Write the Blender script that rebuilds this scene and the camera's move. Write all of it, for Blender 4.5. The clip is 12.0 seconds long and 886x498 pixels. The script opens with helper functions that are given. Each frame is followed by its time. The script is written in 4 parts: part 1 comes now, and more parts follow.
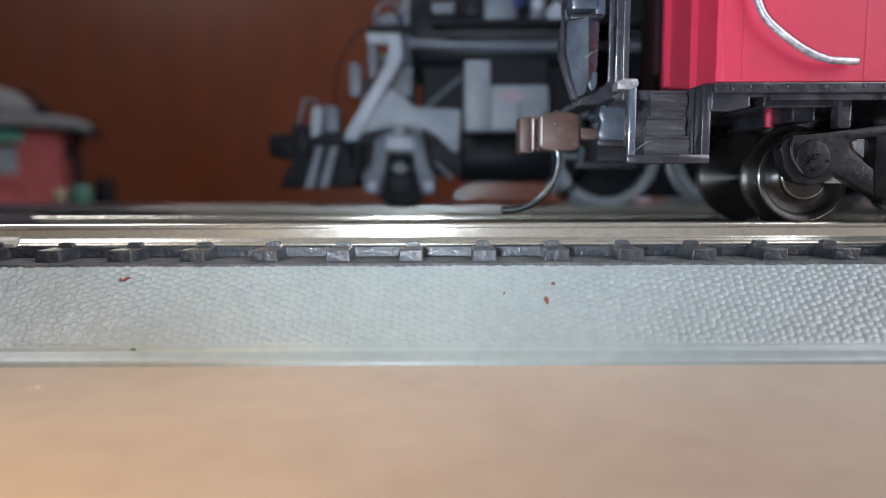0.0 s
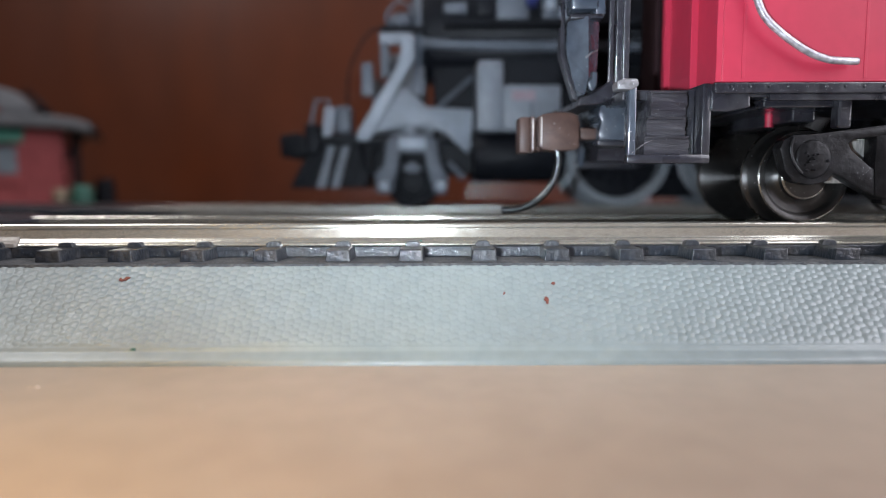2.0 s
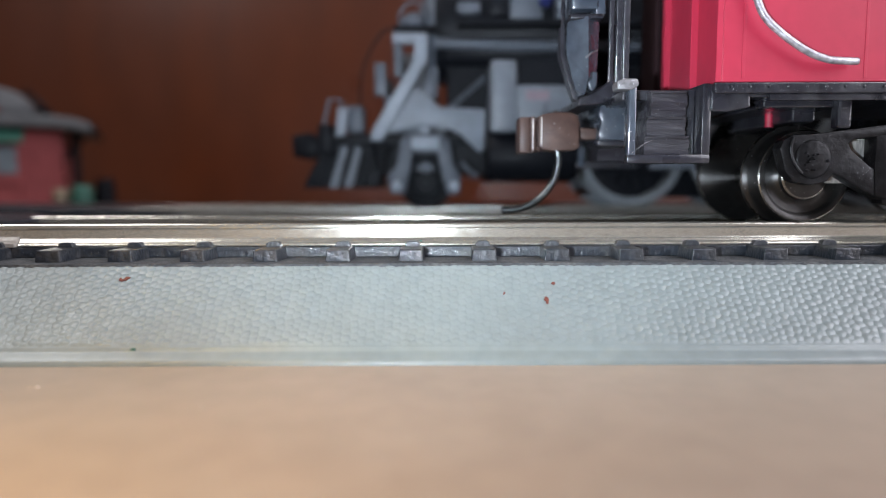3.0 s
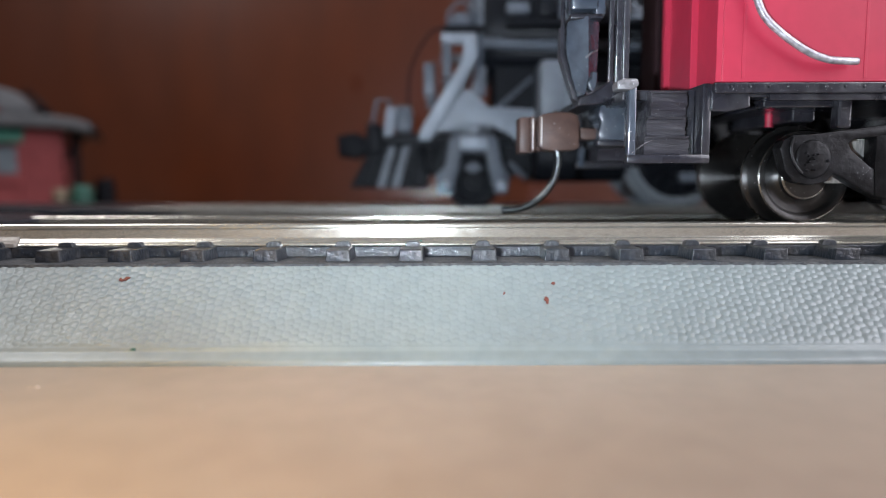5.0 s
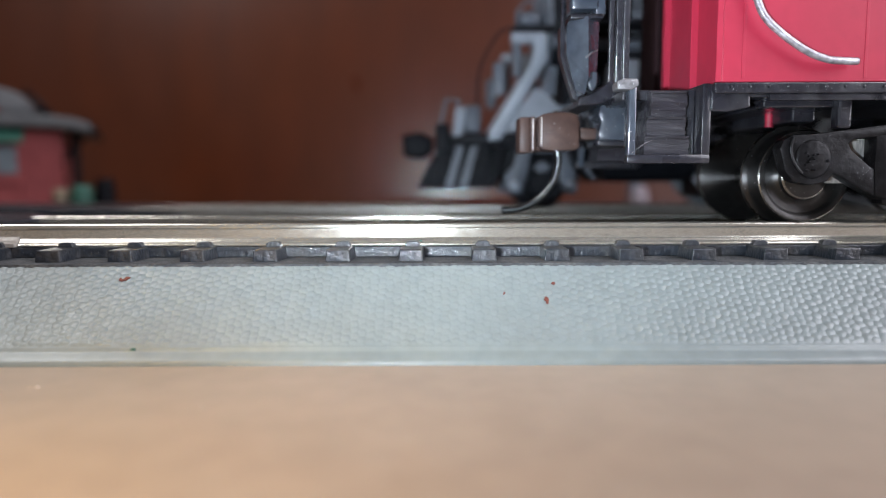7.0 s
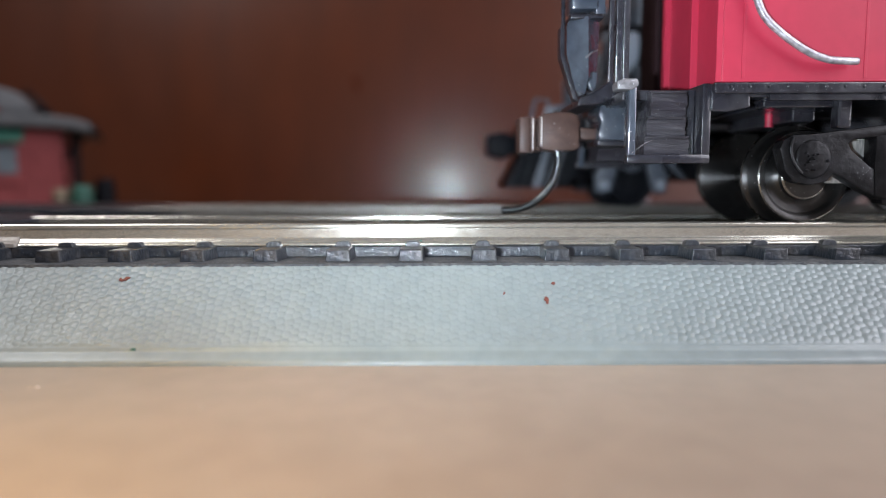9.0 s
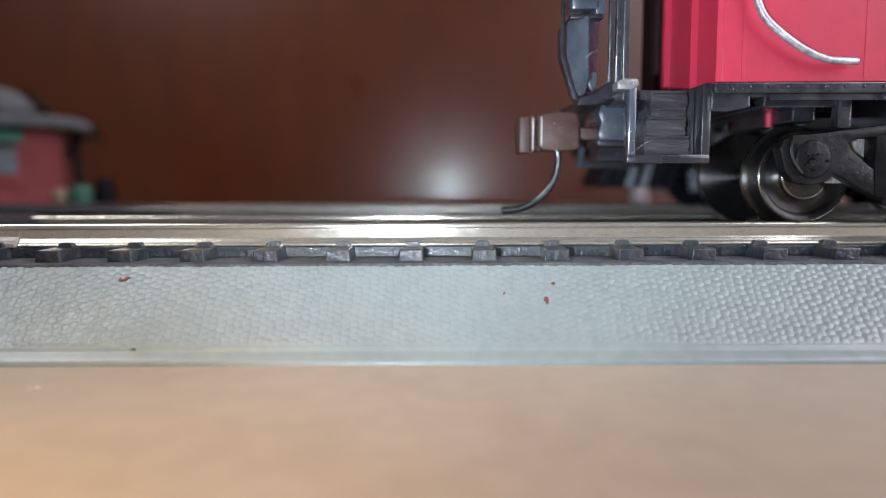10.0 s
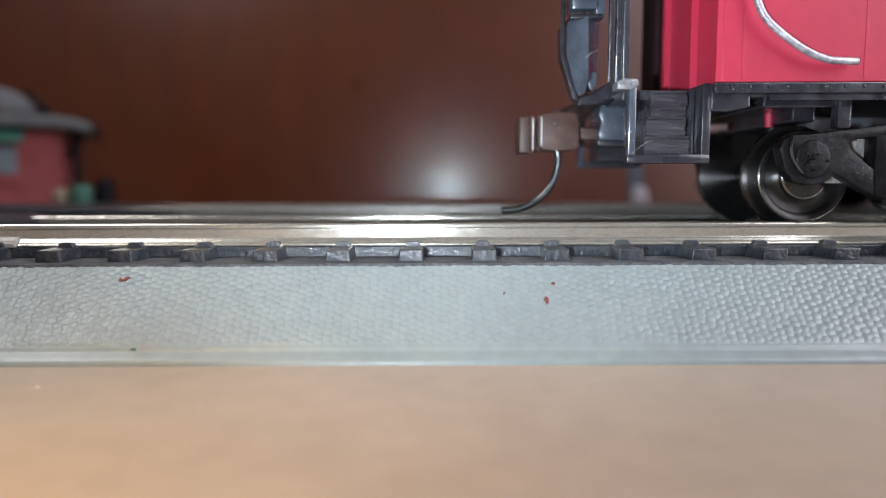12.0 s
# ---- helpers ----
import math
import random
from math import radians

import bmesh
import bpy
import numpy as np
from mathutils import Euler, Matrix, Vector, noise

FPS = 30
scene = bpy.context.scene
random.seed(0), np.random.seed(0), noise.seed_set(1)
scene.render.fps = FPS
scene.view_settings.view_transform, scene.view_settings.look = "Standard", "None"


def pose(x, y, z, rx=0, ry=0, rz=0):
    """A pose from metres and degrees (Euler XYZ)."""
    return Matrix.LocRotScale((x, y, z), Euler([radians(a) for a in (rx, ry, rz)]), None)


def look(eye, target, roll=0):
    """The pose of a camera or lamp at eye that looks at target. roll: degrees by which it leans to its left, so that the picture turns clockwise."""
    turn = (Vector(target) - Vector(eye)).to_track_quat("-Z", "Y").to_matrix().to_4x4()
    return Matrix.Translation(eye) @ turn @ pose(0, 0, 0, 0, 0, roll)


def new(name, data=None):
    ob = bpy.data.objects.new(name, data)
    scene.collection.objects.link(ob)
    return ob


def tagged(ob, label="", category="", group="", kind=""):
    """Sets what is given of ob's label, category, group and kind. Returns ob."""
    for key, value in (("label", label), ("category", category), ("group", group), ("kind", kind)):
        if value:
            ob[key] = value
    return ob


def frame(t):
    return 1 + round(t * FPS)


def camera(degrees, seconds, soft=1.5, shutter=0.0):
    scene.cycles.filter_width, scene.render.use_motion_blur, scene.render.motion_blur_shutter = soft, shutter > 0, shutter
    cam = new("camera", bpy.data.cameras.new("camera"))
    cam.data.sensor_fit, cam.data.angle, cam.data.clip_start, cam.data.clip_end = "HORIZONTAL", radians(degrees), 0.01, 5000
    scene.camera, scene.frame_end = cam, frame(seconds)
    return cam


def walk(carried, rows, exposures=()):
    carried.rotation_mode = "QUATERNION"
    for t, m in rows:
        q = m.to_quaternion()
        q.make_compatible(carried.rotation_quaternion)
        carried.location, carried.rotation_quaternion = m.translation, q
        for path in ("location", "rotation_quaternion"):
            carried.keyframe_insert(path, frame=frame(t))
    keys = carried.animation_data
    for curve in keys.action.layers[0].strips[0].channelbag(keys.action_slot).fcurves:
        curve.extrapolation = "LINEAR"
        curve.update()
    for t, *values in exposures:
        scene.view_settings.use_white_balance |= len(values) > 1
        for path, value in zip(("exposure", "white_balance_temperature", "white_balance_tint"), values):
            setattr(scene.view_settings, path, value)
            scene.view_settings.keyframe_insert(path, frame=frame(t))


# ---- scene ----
cam = camera(67.0, 12.0, soft=1.0)
# a phone lens set close on the near rail, so that the distance is soft
cam.data.dof.use_dof = True
cam.data.dof.focus_distance = 0.0742
cam.data.dof.aperture_fstop = 12.2
EYE = (0.0, 0.0, 0.0179)
AIM = (0.0, math.cos(radians(5.785)), 0.0179 - math.sin(radians(5.785)))
walk(cam, [(0.0, look(EYE, AIM, -0.2)), (12.0, look(EYE, AIM, -0.2))], exposures=[(0.0, 0.0, 5950, 10), (12.0, 0.0, 5950, 10)])

# ---- light ----
world = bpy.data.worlds.new("room_dusk")
world.use_nodes = True
world.node_tree.nodes["Background"].inputs[0].default_value = (1.0, 0.8, 0.62, 1)
world.node_tree.nodes["Background"].inputs[1].default_value = 0.05
scene.world = world


def lamp(name, kind, power, colour, size, where, target, spread=180):
    data = bpy.data.lights.new(name, kind)
    data.energy, data.color = power, colour
    if kind == "AREA":
        data.shape, data.size, data.spread = "DISK", size, radians(spread)
    ob = new(name, data)
    ob.matrix_world = look(where, target)
    return ob


# the torch of the phone beside its lens, its beam raised off the roadbed
lamp("phone_torch", "AREA", 0.043, (0.88, 0.95, 1.0), 0.0028, (-0.0115, -0.001, 0.0155), (0.008, 0.1, 0.058), 86)
# two unseen fill lights added left and right to even out the brightness
lamp("fill_warm", "AREA", 1.25, (1.0, 0.94, 0.88), 0.2, (-0.28, -0.05, 0.40), (-0.02, 0.09, 0.0))
lamp("fill_pale", "AREA", 4.8, (1.0, 0.94, 0.96), 0.5, (0.44, -0.14, 0.26), (0.02, 0.09, 0.0))
# unseen amber fill added to warm the tabletop's near left corner
lamp("fill_amber", "AREA", 0.011, (1.0, 0.57, 0.15), 0.03, (-0.052, -0.015, 0.05), (-0.030, 0.026, 0.0), 60)

MM = 0.001
RNG = random.Random(7)

# ---- materials ----


def material(name, colour, rough=0.5, metal=0.0, vary=0.15, scale=900.0, bump=0.1, depth=0.0001, coarse=120.0, second=None, amount=0.25, stretch=(1, 1, 1), spec=0.5, specks=0.0, speck_size=1500.0):
    """A surface with fine grain and coarse stains: second is the colour of the stains, amount how far they spread."""
    m = bpy.data.materials.new(name)
    m.use_nodes = True
    nt = m.node_tree
    b = nt.nodes["Principled BSDF"]
    b.inputs["Roughness"].default_value, b.inputs["Metallic"].default_value = rough, metal
    b.inputs["Specular IOR Level"].default_value = spec
    tc = nt.nodes.new("ShaderNodeTexCoord")
    mp = nt.nodes.new("ShaderNodeMapping")
    mp.inputs["Scale"].default_value = stretch
    nt.links.new(tc.outputs["Object"], mp.inputs["Vector"])
    fine = nt.nodes.new("ShaderNodeTexNoise")
    fine.inputs["Scale"].default_value, fine.inputs["Detail"].default_value = scale, 4.0
    big = nt.nodes.new("ShaderNodeTexNoise")
    big.inputs["Scale"].default_value, big.inputs["Detail"].default_value = coarse, 5.0
    for n in (fine, big):
        nt.links.new(mp.outputs["Vector"], n.inputs["Vector"])
    ramp = nt.nodes.new("ShaderNodeMapRange")
    ramp.inputs["From Min"].default_value, ramp.inputs["From Max"].default_value = 0.3, 0.7
    ramp.inputs["To Min"].default_value, ramp.inputs["To Max"].default_value = 1 - vary, 1 + vary
    nt.links.new(fine.outputs["Fac"], ramp.inputs["Value"])
    mix = nt.nodes.new("ShaderNodeMix")
    mix.data_type = "RGBA"
    mix.inputs[6].default_value = (*colour, 1)
    mix.inputs[7].default_value = (*(second or tuple(c * 0.7 for c in colour)), 1)
    spread = nt.nodes.new("ShaderNodeMapRange")
    spread.inputs["From Min"].default_value, spread.inputs["From Max"].default_value = 0.7 - amount, 0.8
    nt.links.new(big.outputs["Fac"], spread.inputs["Value"])
    nt.links.new(spread.outputs["Result"], mix.inputs["Factor"])
    mul = nt.nodes.new("ShaderNodeVectorMath")
    mul.operation = "SCALE"
    nt.links.new(mix.outputs[2], mul.inputs[0])
    nt.links.new(ramp.outputs["Result"], mul.inputs["Scale"])
    nt.links.new(mul.outputs["Vector"], b.inputs["Base Color"])
    if specks:
        # pale dust and scuffs, and glints painted as bright dots in the colour
        dots = nt.nodes.new("ShaderNodeTexNoise")
        dots.inputs["Scale"].default_value, dots.inputs["Detail"].default_value = speck_size, 2.0
        nt.links.new(tc.outputs["Object"], dots.inputs["Vector"])
        cut = nt.nodes.new("ShaderNodeMapRange")
        cut.inputs["From Min"].default_value, cut.inputs["From Max"].default_value = 0.78 - specks, 0.82 - specks
        nt.links.new(dots.outputs["Fac"], cut.inputs["Value"])
        dusty = nt.nodes.new("ShaderNodeMix")
        dusty.data_type = "RGBA"
        dusty.inputs[7].default_value = (0.42, 0.42, 0.44, 1)
        nt.links.new(cut.outputs["Result"], dusty.inputs["Factor"])
        nt.links.new(mul.outputs["Vector"], dusty.inputs[6])
        nt.links.new(dusty.outputs[2], b.inputs["Base Color"])
    rr = nt.nodes.new("ShaderNodeMapRange")
    rr.inputs["To Min"].default_value, rr.inputs["To Max"].default_value = max(0.03, rough - 0.12), min(1.0, rough + 0.12)
    nt.links.new(big.outputs["Fac"], rr.inputs["Value"])
    nt.links.new(rr.outputs["Result"], b.inputs["Roughness"])
    if bump:
        bp = nt.nodes.new("ShaderNodeBump")
        bp.inputs["Strength"].default_value, bp.inputs["Distance"].default_value = bump, depth
        nt.links.new(fine.outputs["Fac"], bp.inputs["Height"])
        nt.links.new(bp.outputs["Normal"], b.inputs["Normal"])
    return m


def glazed(m, weight, rough):
    """A clear glossy skin that follows the relief, as on varnish or moulded plastic."""
    p = m.node_tree.nodes["Principled BSDF"]
    p.inputs["Coat Weight"].default_value, p.inputs["Coat Roughness"].default_value = weight, rough
    for link in p.inputs["Normal"].links:
        m.node_tree.links.new(link.from_socket, p.inputs["Coat Normal"])


TABLE = material("table_laminate", (0.42, 0.345, 0.264), 0.38, vary=0.06, scale=300, bump=0.08, coarse=30, second=(0.31, 0.25, 0.192), amount=0.5)
PANEL = material("dark_wood_panel", (0.068, 0.0155, 0.004), 0.31, spec=0.6, vary=0.12, scale=60, bump=0.05, coarse=11, second=(0.054, 0.012, 0.0035), amount=0.3, stretch=(1.2, 1, 0.5))
glazed(PANEL, 0.5, 0.18)
PLASTER = material("room_plaster", (0.55, 0.45, 0.36), 0.9, vary=0.05, scale=40, bump=0.05, depth=0.001, coarse=3)
STEEL = material("nickel_silver_rail", (0.50, 0.48, 0.42), 0.18, 0.75, vary=0.3, scale=8000, bump=0.35, depth=0.00002, coarse=1500, second=(0.40, 0.37, 0.31), amount=0.16, stretch=(0.5, 1, 1), specks=0.12, speck_size=8000)
# a darker, rougher rail metal for the far track
DULLRAIL = material("duller_rail", (0.37, 0.36, 0.33), 0.42, 0.8, vary=0.2, scale=5000, bump=0.3, depth=0.00002, coarse=900, second=(0.28, 0.26, 0.23), amount=0.3)
TIE = material("black_tie_plastic", (0.016, 0.0205, 0.028), 0.36, specks=0.05, speck_size=6000, vary=0.45, scale=1900, bump=1.0, depth=0.00016, coarse=350, second=(0.06, 0.058, 0.055), amount=0.2)
DUST = material("dusty_plastic", (0.045, 0.05, 0.056), 0.8, vary=0.45, scale=3000, bump=0.8, depth=0.0002, coarse=600, second=(0.12, 0.122, 0.12), amount=0.3)
# the haze's blue is put into this black
BLACK = material("black_moulded_plastic", (0.0155, 0.0155, 0.0205), 0.3, spec=0.34, specks=0.075, speck_size=8500, vary=0.35, scale=700, bump=0.6, depth=0.00018, coarse=260, second=(0.032, 0.032, 0.036), amount=0.22)
SMOKE = material("glossy_dark_plastic", (0.034, 0.042, 0.056), 0.2, spec=0.4, specks=0.06, speck_size=3000, vary=0.25, scale=500, bump=0.6, depth=0.00005, coarse=200, second=(0.06, 0.07, 0.085), amount=0.3)


def grooved(m, axis, amount, turn):
    """Fine tool marks round or along an axis, which draw the highlights out across them."""
    nt = m.node_tree
    tan = nt.nodes.new("ShaderNodeTangent")
    tan.direction_type, tan.axis = "RADIAL", axis
    p = nt.nodes["Principled BSDF"]
    p.inputs["Anisotropic"].default_value, p.inputs["Anisotropic Rotation"].default_value = amount, turn
    nt.links.new(tan.outputs["Tangent"], p.inputs["Tangent"])


SCUFFED = material("scuffed_grey_plastic", (0.13, 0.125, 0.13), 0.4, specks=0.12, speck_size=4000, vary=0.4, scale=1500, bump=0.7, depth=0.00015, coarse=500, second=(0.05, 0.05, 0.055), amount=0.3)
TRUCKBLACK = material("dull_black_cast_plastic", (0.0065, 0.0062, 0.0068), 0.4, spec=0.14, specks=0.07, speck_size=8000, vary=0.35, scale=1300, bump=0.6, depth=0.00014, coarse=300, second=(0.02, 0.02, 0.022), amount=0.2)
STEPWOOD = material("black_grained_step_plastic", (0.016, 0.0148, 0.020), 0.34, spec=0.36, specks=0.05, speck_size=4800, vary=0.4, scale=700, bump=1.0, depth=0.0004, coarse=260, second=(0.03, 0.03, 0.034), amount=0.25, stretch=(0.35, 1, 2.0))
RED = material("red_painted_plastic", (0.35, 0.021, 0.048), 0.4, spec=0.35, vary=0.05, scale=700, bump=0.06, depth=0.00004, coarse=90, second=(0.31, 0.018, 0.042), amount=0.35)
BROWN = material("brown_coupler_plastic", (0.056, 0.031, 0.0245), 0.5, spec=0.35, specks=0.04, speck_size=3000, vary=0.15, scale=900, bump=0.2, depth=0.00008, coarse=200, second=(0.11, 0.066, 0.052), amount=0.25)
WIRE = material("dark_steel_wire", (0.13, 0.142, 0.145), 0.34, 1.0, vary=0.2, scale=1500, bump=0.1, depth=0.00003, coarse=300)
GRAB = material("worn_silver_wire", (0.42, 0.43, 0.46), 0.45, 0.6, vary=0.4, scale=1500, bump=0.6, depth=0.00008, coarse=500, second=(0.16, 0.12, 0.14), amount=0.35)
PALEMETAL = material("pale_scuffed_metal", (0.55, 0.53, 0.5), 0.5, 0.5, vary=0.4, scale=1500, bump=0.5, depth=0.0001, coarse=300, stretch=(3, 1, 0.5))
JOINER = material("dull_pressed_metal", (0.34, 0.32, 0.29), 0.55, 0.5, vary=0.25, scale=1500, bump=0.4, depth=0.00006, coarse=400)
WHEELMETAL = material("blackened_turned_metal", (0.06, 0.058, 0.056), 0.36, 0.9, vary=0.15, scale=900, bump=0.1, depth=0.00003, coarse=200, second=(0.06, 0.06, 0.06), amount=0.3, specks=0.05, speck_size=3400)
# brighter metal that paints the glints on wheel rims, tyre edges and hubs
RIMGLINT = material("bright_edge_metal", (0.26, 0.25, 0.23), 0.27, 1.0, vary=0.15, scale=900, bump=0.1, depth=0.00003, coarse=250)
grooved(WHEELMETAL, "Y", 0.96, 0.25)
grooved(RIMGLINT, "Y", 0.9, 0.25)
# locomotive paints, made bluer to carry the haze of the glow
LOCOGREY = material("light_grey_locomotive_paint", (0.195, 0.222, 0.262), 0.5, vary=0.08, scale=500, bump=0.1, coarse=100)
# a step darker than the light grey, for skirt and brackets
LOCOBRACE = material("soft_grey_locomotive_paint", (0.17, 0.192, 0.225), 0.5, spec=0.3, vary=0.1, scale=500, bump=0.1, coarse=100)
LOCOBODY = material("dull_grey_locomotive_paint", (0.125, 0.14, 0.162), 0.5, spec=0.3, vary=0.1, scale=500, bump=0.1, coarse=100)
LOCOMID = material("mid_grey_locomotive_paint", (0.07, 0.081, 0.10), 0.5, spec=0.3, vary=0.1, scale=500, bump=0.1, coarse=100)
LOCOBLACK = material("black_locomotive_paint", (0.0058, 0.0066, 0.009), 0.5, spec=0.1, vary=0.2, scale=500, bump=0.15, coarse=100)
TYRE = material("whitened_wheel_tyre", (0.15, 0.165, 0.18), 0.45, 0.2, vary=0.1, scale=500, bump=0.05, coarse=100)
# red thinned in the colour for the veil of haze over it
HOUSERED = material("red_station_plastic", (0.20, 0.045, 0.046), 0.65, spec=0.25, vary=0.1, scale=300, bump=0.1, coarse=60)
ROOFGREY = material("grey_roof_plastic", (0.085, 0.088, 0.092), 0.7, vary=0.15, scale=300, bump=0.2, coarse=60)
GREEN = material("green_trim_plastic", (0.03, 0.11, 0.08), 0.5, vary=0.1, scale=300, bump=0.1, coarse=60)
PANE = material("grey_blue_window_plastic", (0.13, 0.16, 0.18), 0.35, vary=0.1, scale=300, bump=0.0, coarse=60)
GOLD = material("straw_barrel_plastic", (0.22, 0.18, 0.12), 0.6, vary=0.15, scale=400, bump=0.1, coarse=80)
PALE = material("pale_post_plastic", (0.62, 0.56, 0.60), 0.6, vary=0.1, scale=400, bump=0.1, coarse=80)
DULLPINK = material("dull_pink_plastic", (0.27, 0.235, 0.26), 0.7, vary=0.1, scale=400, bump=0.1, coarse=80)
LINT = material("tan_lint", (0.52, 0.44, 0.36), 0.85, vary=0.1, scale=900, bump=0.1, coarse=200)
CRUMB = material("rust_red_crumb", (0.15, 0.045, 0.03), 0.8, vary=0.3, scale=3000, bump=0.5, coarse=900)
# near-black red, with the end wall's shade put into the colour
DARK = material("shaded_end_plastic", (0.014, 0.006, 0.007), 0.7, spec=0.1, vary=0.2, scale=400, bump=0.1, coarse=80)
REDMARK = material("greyish_red_marking", (0.17, 0.125, 0.145), 0.6, vary=0.1, scale=500, bump=0.0, coarse=90)
BLUE = material("blue_lens_plastic", (0.008, 0.012, 0.06), 0.3, vary=0.1, scale=500, bump=0.0, coarse=90)


# pale grey moulded plastic; its pebbled skin is geometry
ROADBED = material("pale_grey_roadbed_plastic", (0.20, 0.236, 0.235), 0.4, vary=0.06, scale=700, bump=0.0, coarse=110, second=(0.172, 0.204, 0.204), amount=0.35)
for m_, w_ in ((ROADBED, 0.07), (BLACK, 0.35), (STEPWOOD, 0.35), (TIE, 0.3), (SMOKE, 0.4)):
    glazed(m_, w_, 0.1)

# ---- builders, in millimetres ----


def part(name, bm, mat, parent=None, label="", smooth=False):
    """One mesh object of the shape bm, which is in millimetres of its parent's space."""
    bmesh.ops.recalc_face_normals(bm, faces=bm.faces[:])
    bmesh.ops.scale(bm, vec=(MM, MM, MM), verts=bm.verts[:])
    me = bpy.data.meshes.new(name)
    if smooth:
        for f in bm.faces:
            f.smooth = True
    bm.to_mesh(me)
    bm.free()
    me.materials.append(mat)
    if smooth:
        me.set_sharp_from_angle(angle=radians(38))
    ob = new(name, me)
    if parent:
        ob.parent = parent
    return tagged(ob, label) if label else ob


def thing(name, x, y, z, label, category, group=""):
    """An empty at the base of a thing, in millimetres."""
    ob = new(name)
    ob.empty_display_size = 0.005
    ob.location = (x * MM, y * MM, z * MM)
    return tagged(ob, label, category, group)


def shared(name, ob, parent, x, y, z):
    """Another object on the same mesh."""
    o = new(name, ob.data)
    o.parent = parent
    o.location = (x * MM, y * MM, z * MM)
    return o


def soften(bm, edges, r, seg=2):
    if r:
        bmesh.ops.bevel(bm, geom=edges, offset=r, segments=seg, affect="EDGES", profile=0.5, clamp_overlap=True)


def box(bm, x0, x1, y0, y1, z0, z1, r=0.12, seg=2):
    made = bmesh.ops.create_cube(bm, size=1.0)
    for v in made["verts"]:
        v.co = Vector(((x0 + x1) / 2 + v.co.x * (x1 - x0), (y0 + y1) / 2 + v.co.y * (y1 - y0), (z0 + z1) / 2 + v.co.z * (z1 - z0)))
    soften(bm, list({e for v in made["verts"] for e in v.link_edges}), r, seg)
    return bm


def prism(bm, outline, a, b, axis="y", r=0.12, seg=2):
    """An outline drawn in the plane across axis and drawn out from a to b. y: points (x, z); x: (y, z); z: (x, y)."""
    put = {"y": lambda p, d: (p[0], d, p[1]), "x": lambda p, d: (d, p[0], p[1]), "z": lambda p, d: (p[0], p[1], d)}[axis]
    lo = [bm.verts.new(put(p, a)) for p in outline]
    hi = [bm.verts.new(put(p, b)) for p in outline]
    n = len(outline)
    faces = [bm.faces.new(lo), bm.faces.new(hi)] + [bm.faces.new((lo[i], lo[(i + 1) % n], hi[(i + 1) % n], hi[i])) for i in range(n)]
    bmesh.ops.recalc_face_normals(bm, faces=faces)
    soften(bm, list({e for f in faces for e in f.edges}), r, seg)
    return bm


def lathe(bm, profile, centre, axis="y", seg=48):
    """Points (radius, along) turned round an axis through centre."""
    cx, cy, cz = centre
    rings = []
    for r, d in profile:
        ring = []
        for i in range(seg):
            a = 2 * math.pi * i / seg
            c, s = r * math.cos(a), r * math.sin(a)
            ring.append(bm.verts.new({"y": (cx + c, cy + d, cz + s), "x": (cx + d, cy + c, cz + s), "z": (cx + c, cy + s, cz + d)}[axis]))
        rings.append(ring)
    for p, q in zip(rings, rings[1:]):
        for i in range(seg):
            bm.faces.new((p[i], p[(i + 1) % seg], q[(i + 1) % seg], q[i]))
    bm.faces.new(rings[0])
    bm.faces.new(rings[-1])
    return bm


def bend(points, steps=8):
    """A smooth line through a few points."""
    pts = [Vector(p) for p in points]
    pts = [pts[0] * 2 - pts[1]] + pts + [pts[-1] * 2 - pts[-2]]
    out = []
    for i in range(1, len(pts) - 2):
        p0, p1, p2, p3 = pts[i - 1:i + 3]
        for k in range(steps):
            t = k / steps
            out.append(0.5 * (2 * p1 + (p2 - p0) * t + (2 * p0 - 5 * p1 + 4 * p2 - p3) * t * t + (3 * p1 - p0 - 3 * p2 + p3) * t ** 3))
    return out + [pts[-2]]


def tube(bm, points, r, seg=12):
    pts = [Vector(p) for p in points]
    rings = []
    for i, p in enumerate(pts):
        d = (pts[min(i + 1, len(pts) - 1)] - pts[max(i - 1, 0)]).normalized()
        side = d.cross(Vector((0.13, 1, 0.07))).normalized()
        up = side.cross(d)
        rings.append([bm.verts.new(p + side * r * math.cos(2 * math.pi * k / seg) + up * r * math.sin(2 * math.pi * k / seg)) for k in range(seg)])
    for a, b in zip(rings, rings[1:]):
        for k in range(seg):
            bm.faces.new((a[k], a[(k + 1) % seg], b[(k + 1) % seg], b[k]))
    bm.faces.new(rings[0])
    bm.faces.new(rings[-1])
    return bm


def B():
    return bmesh.new()


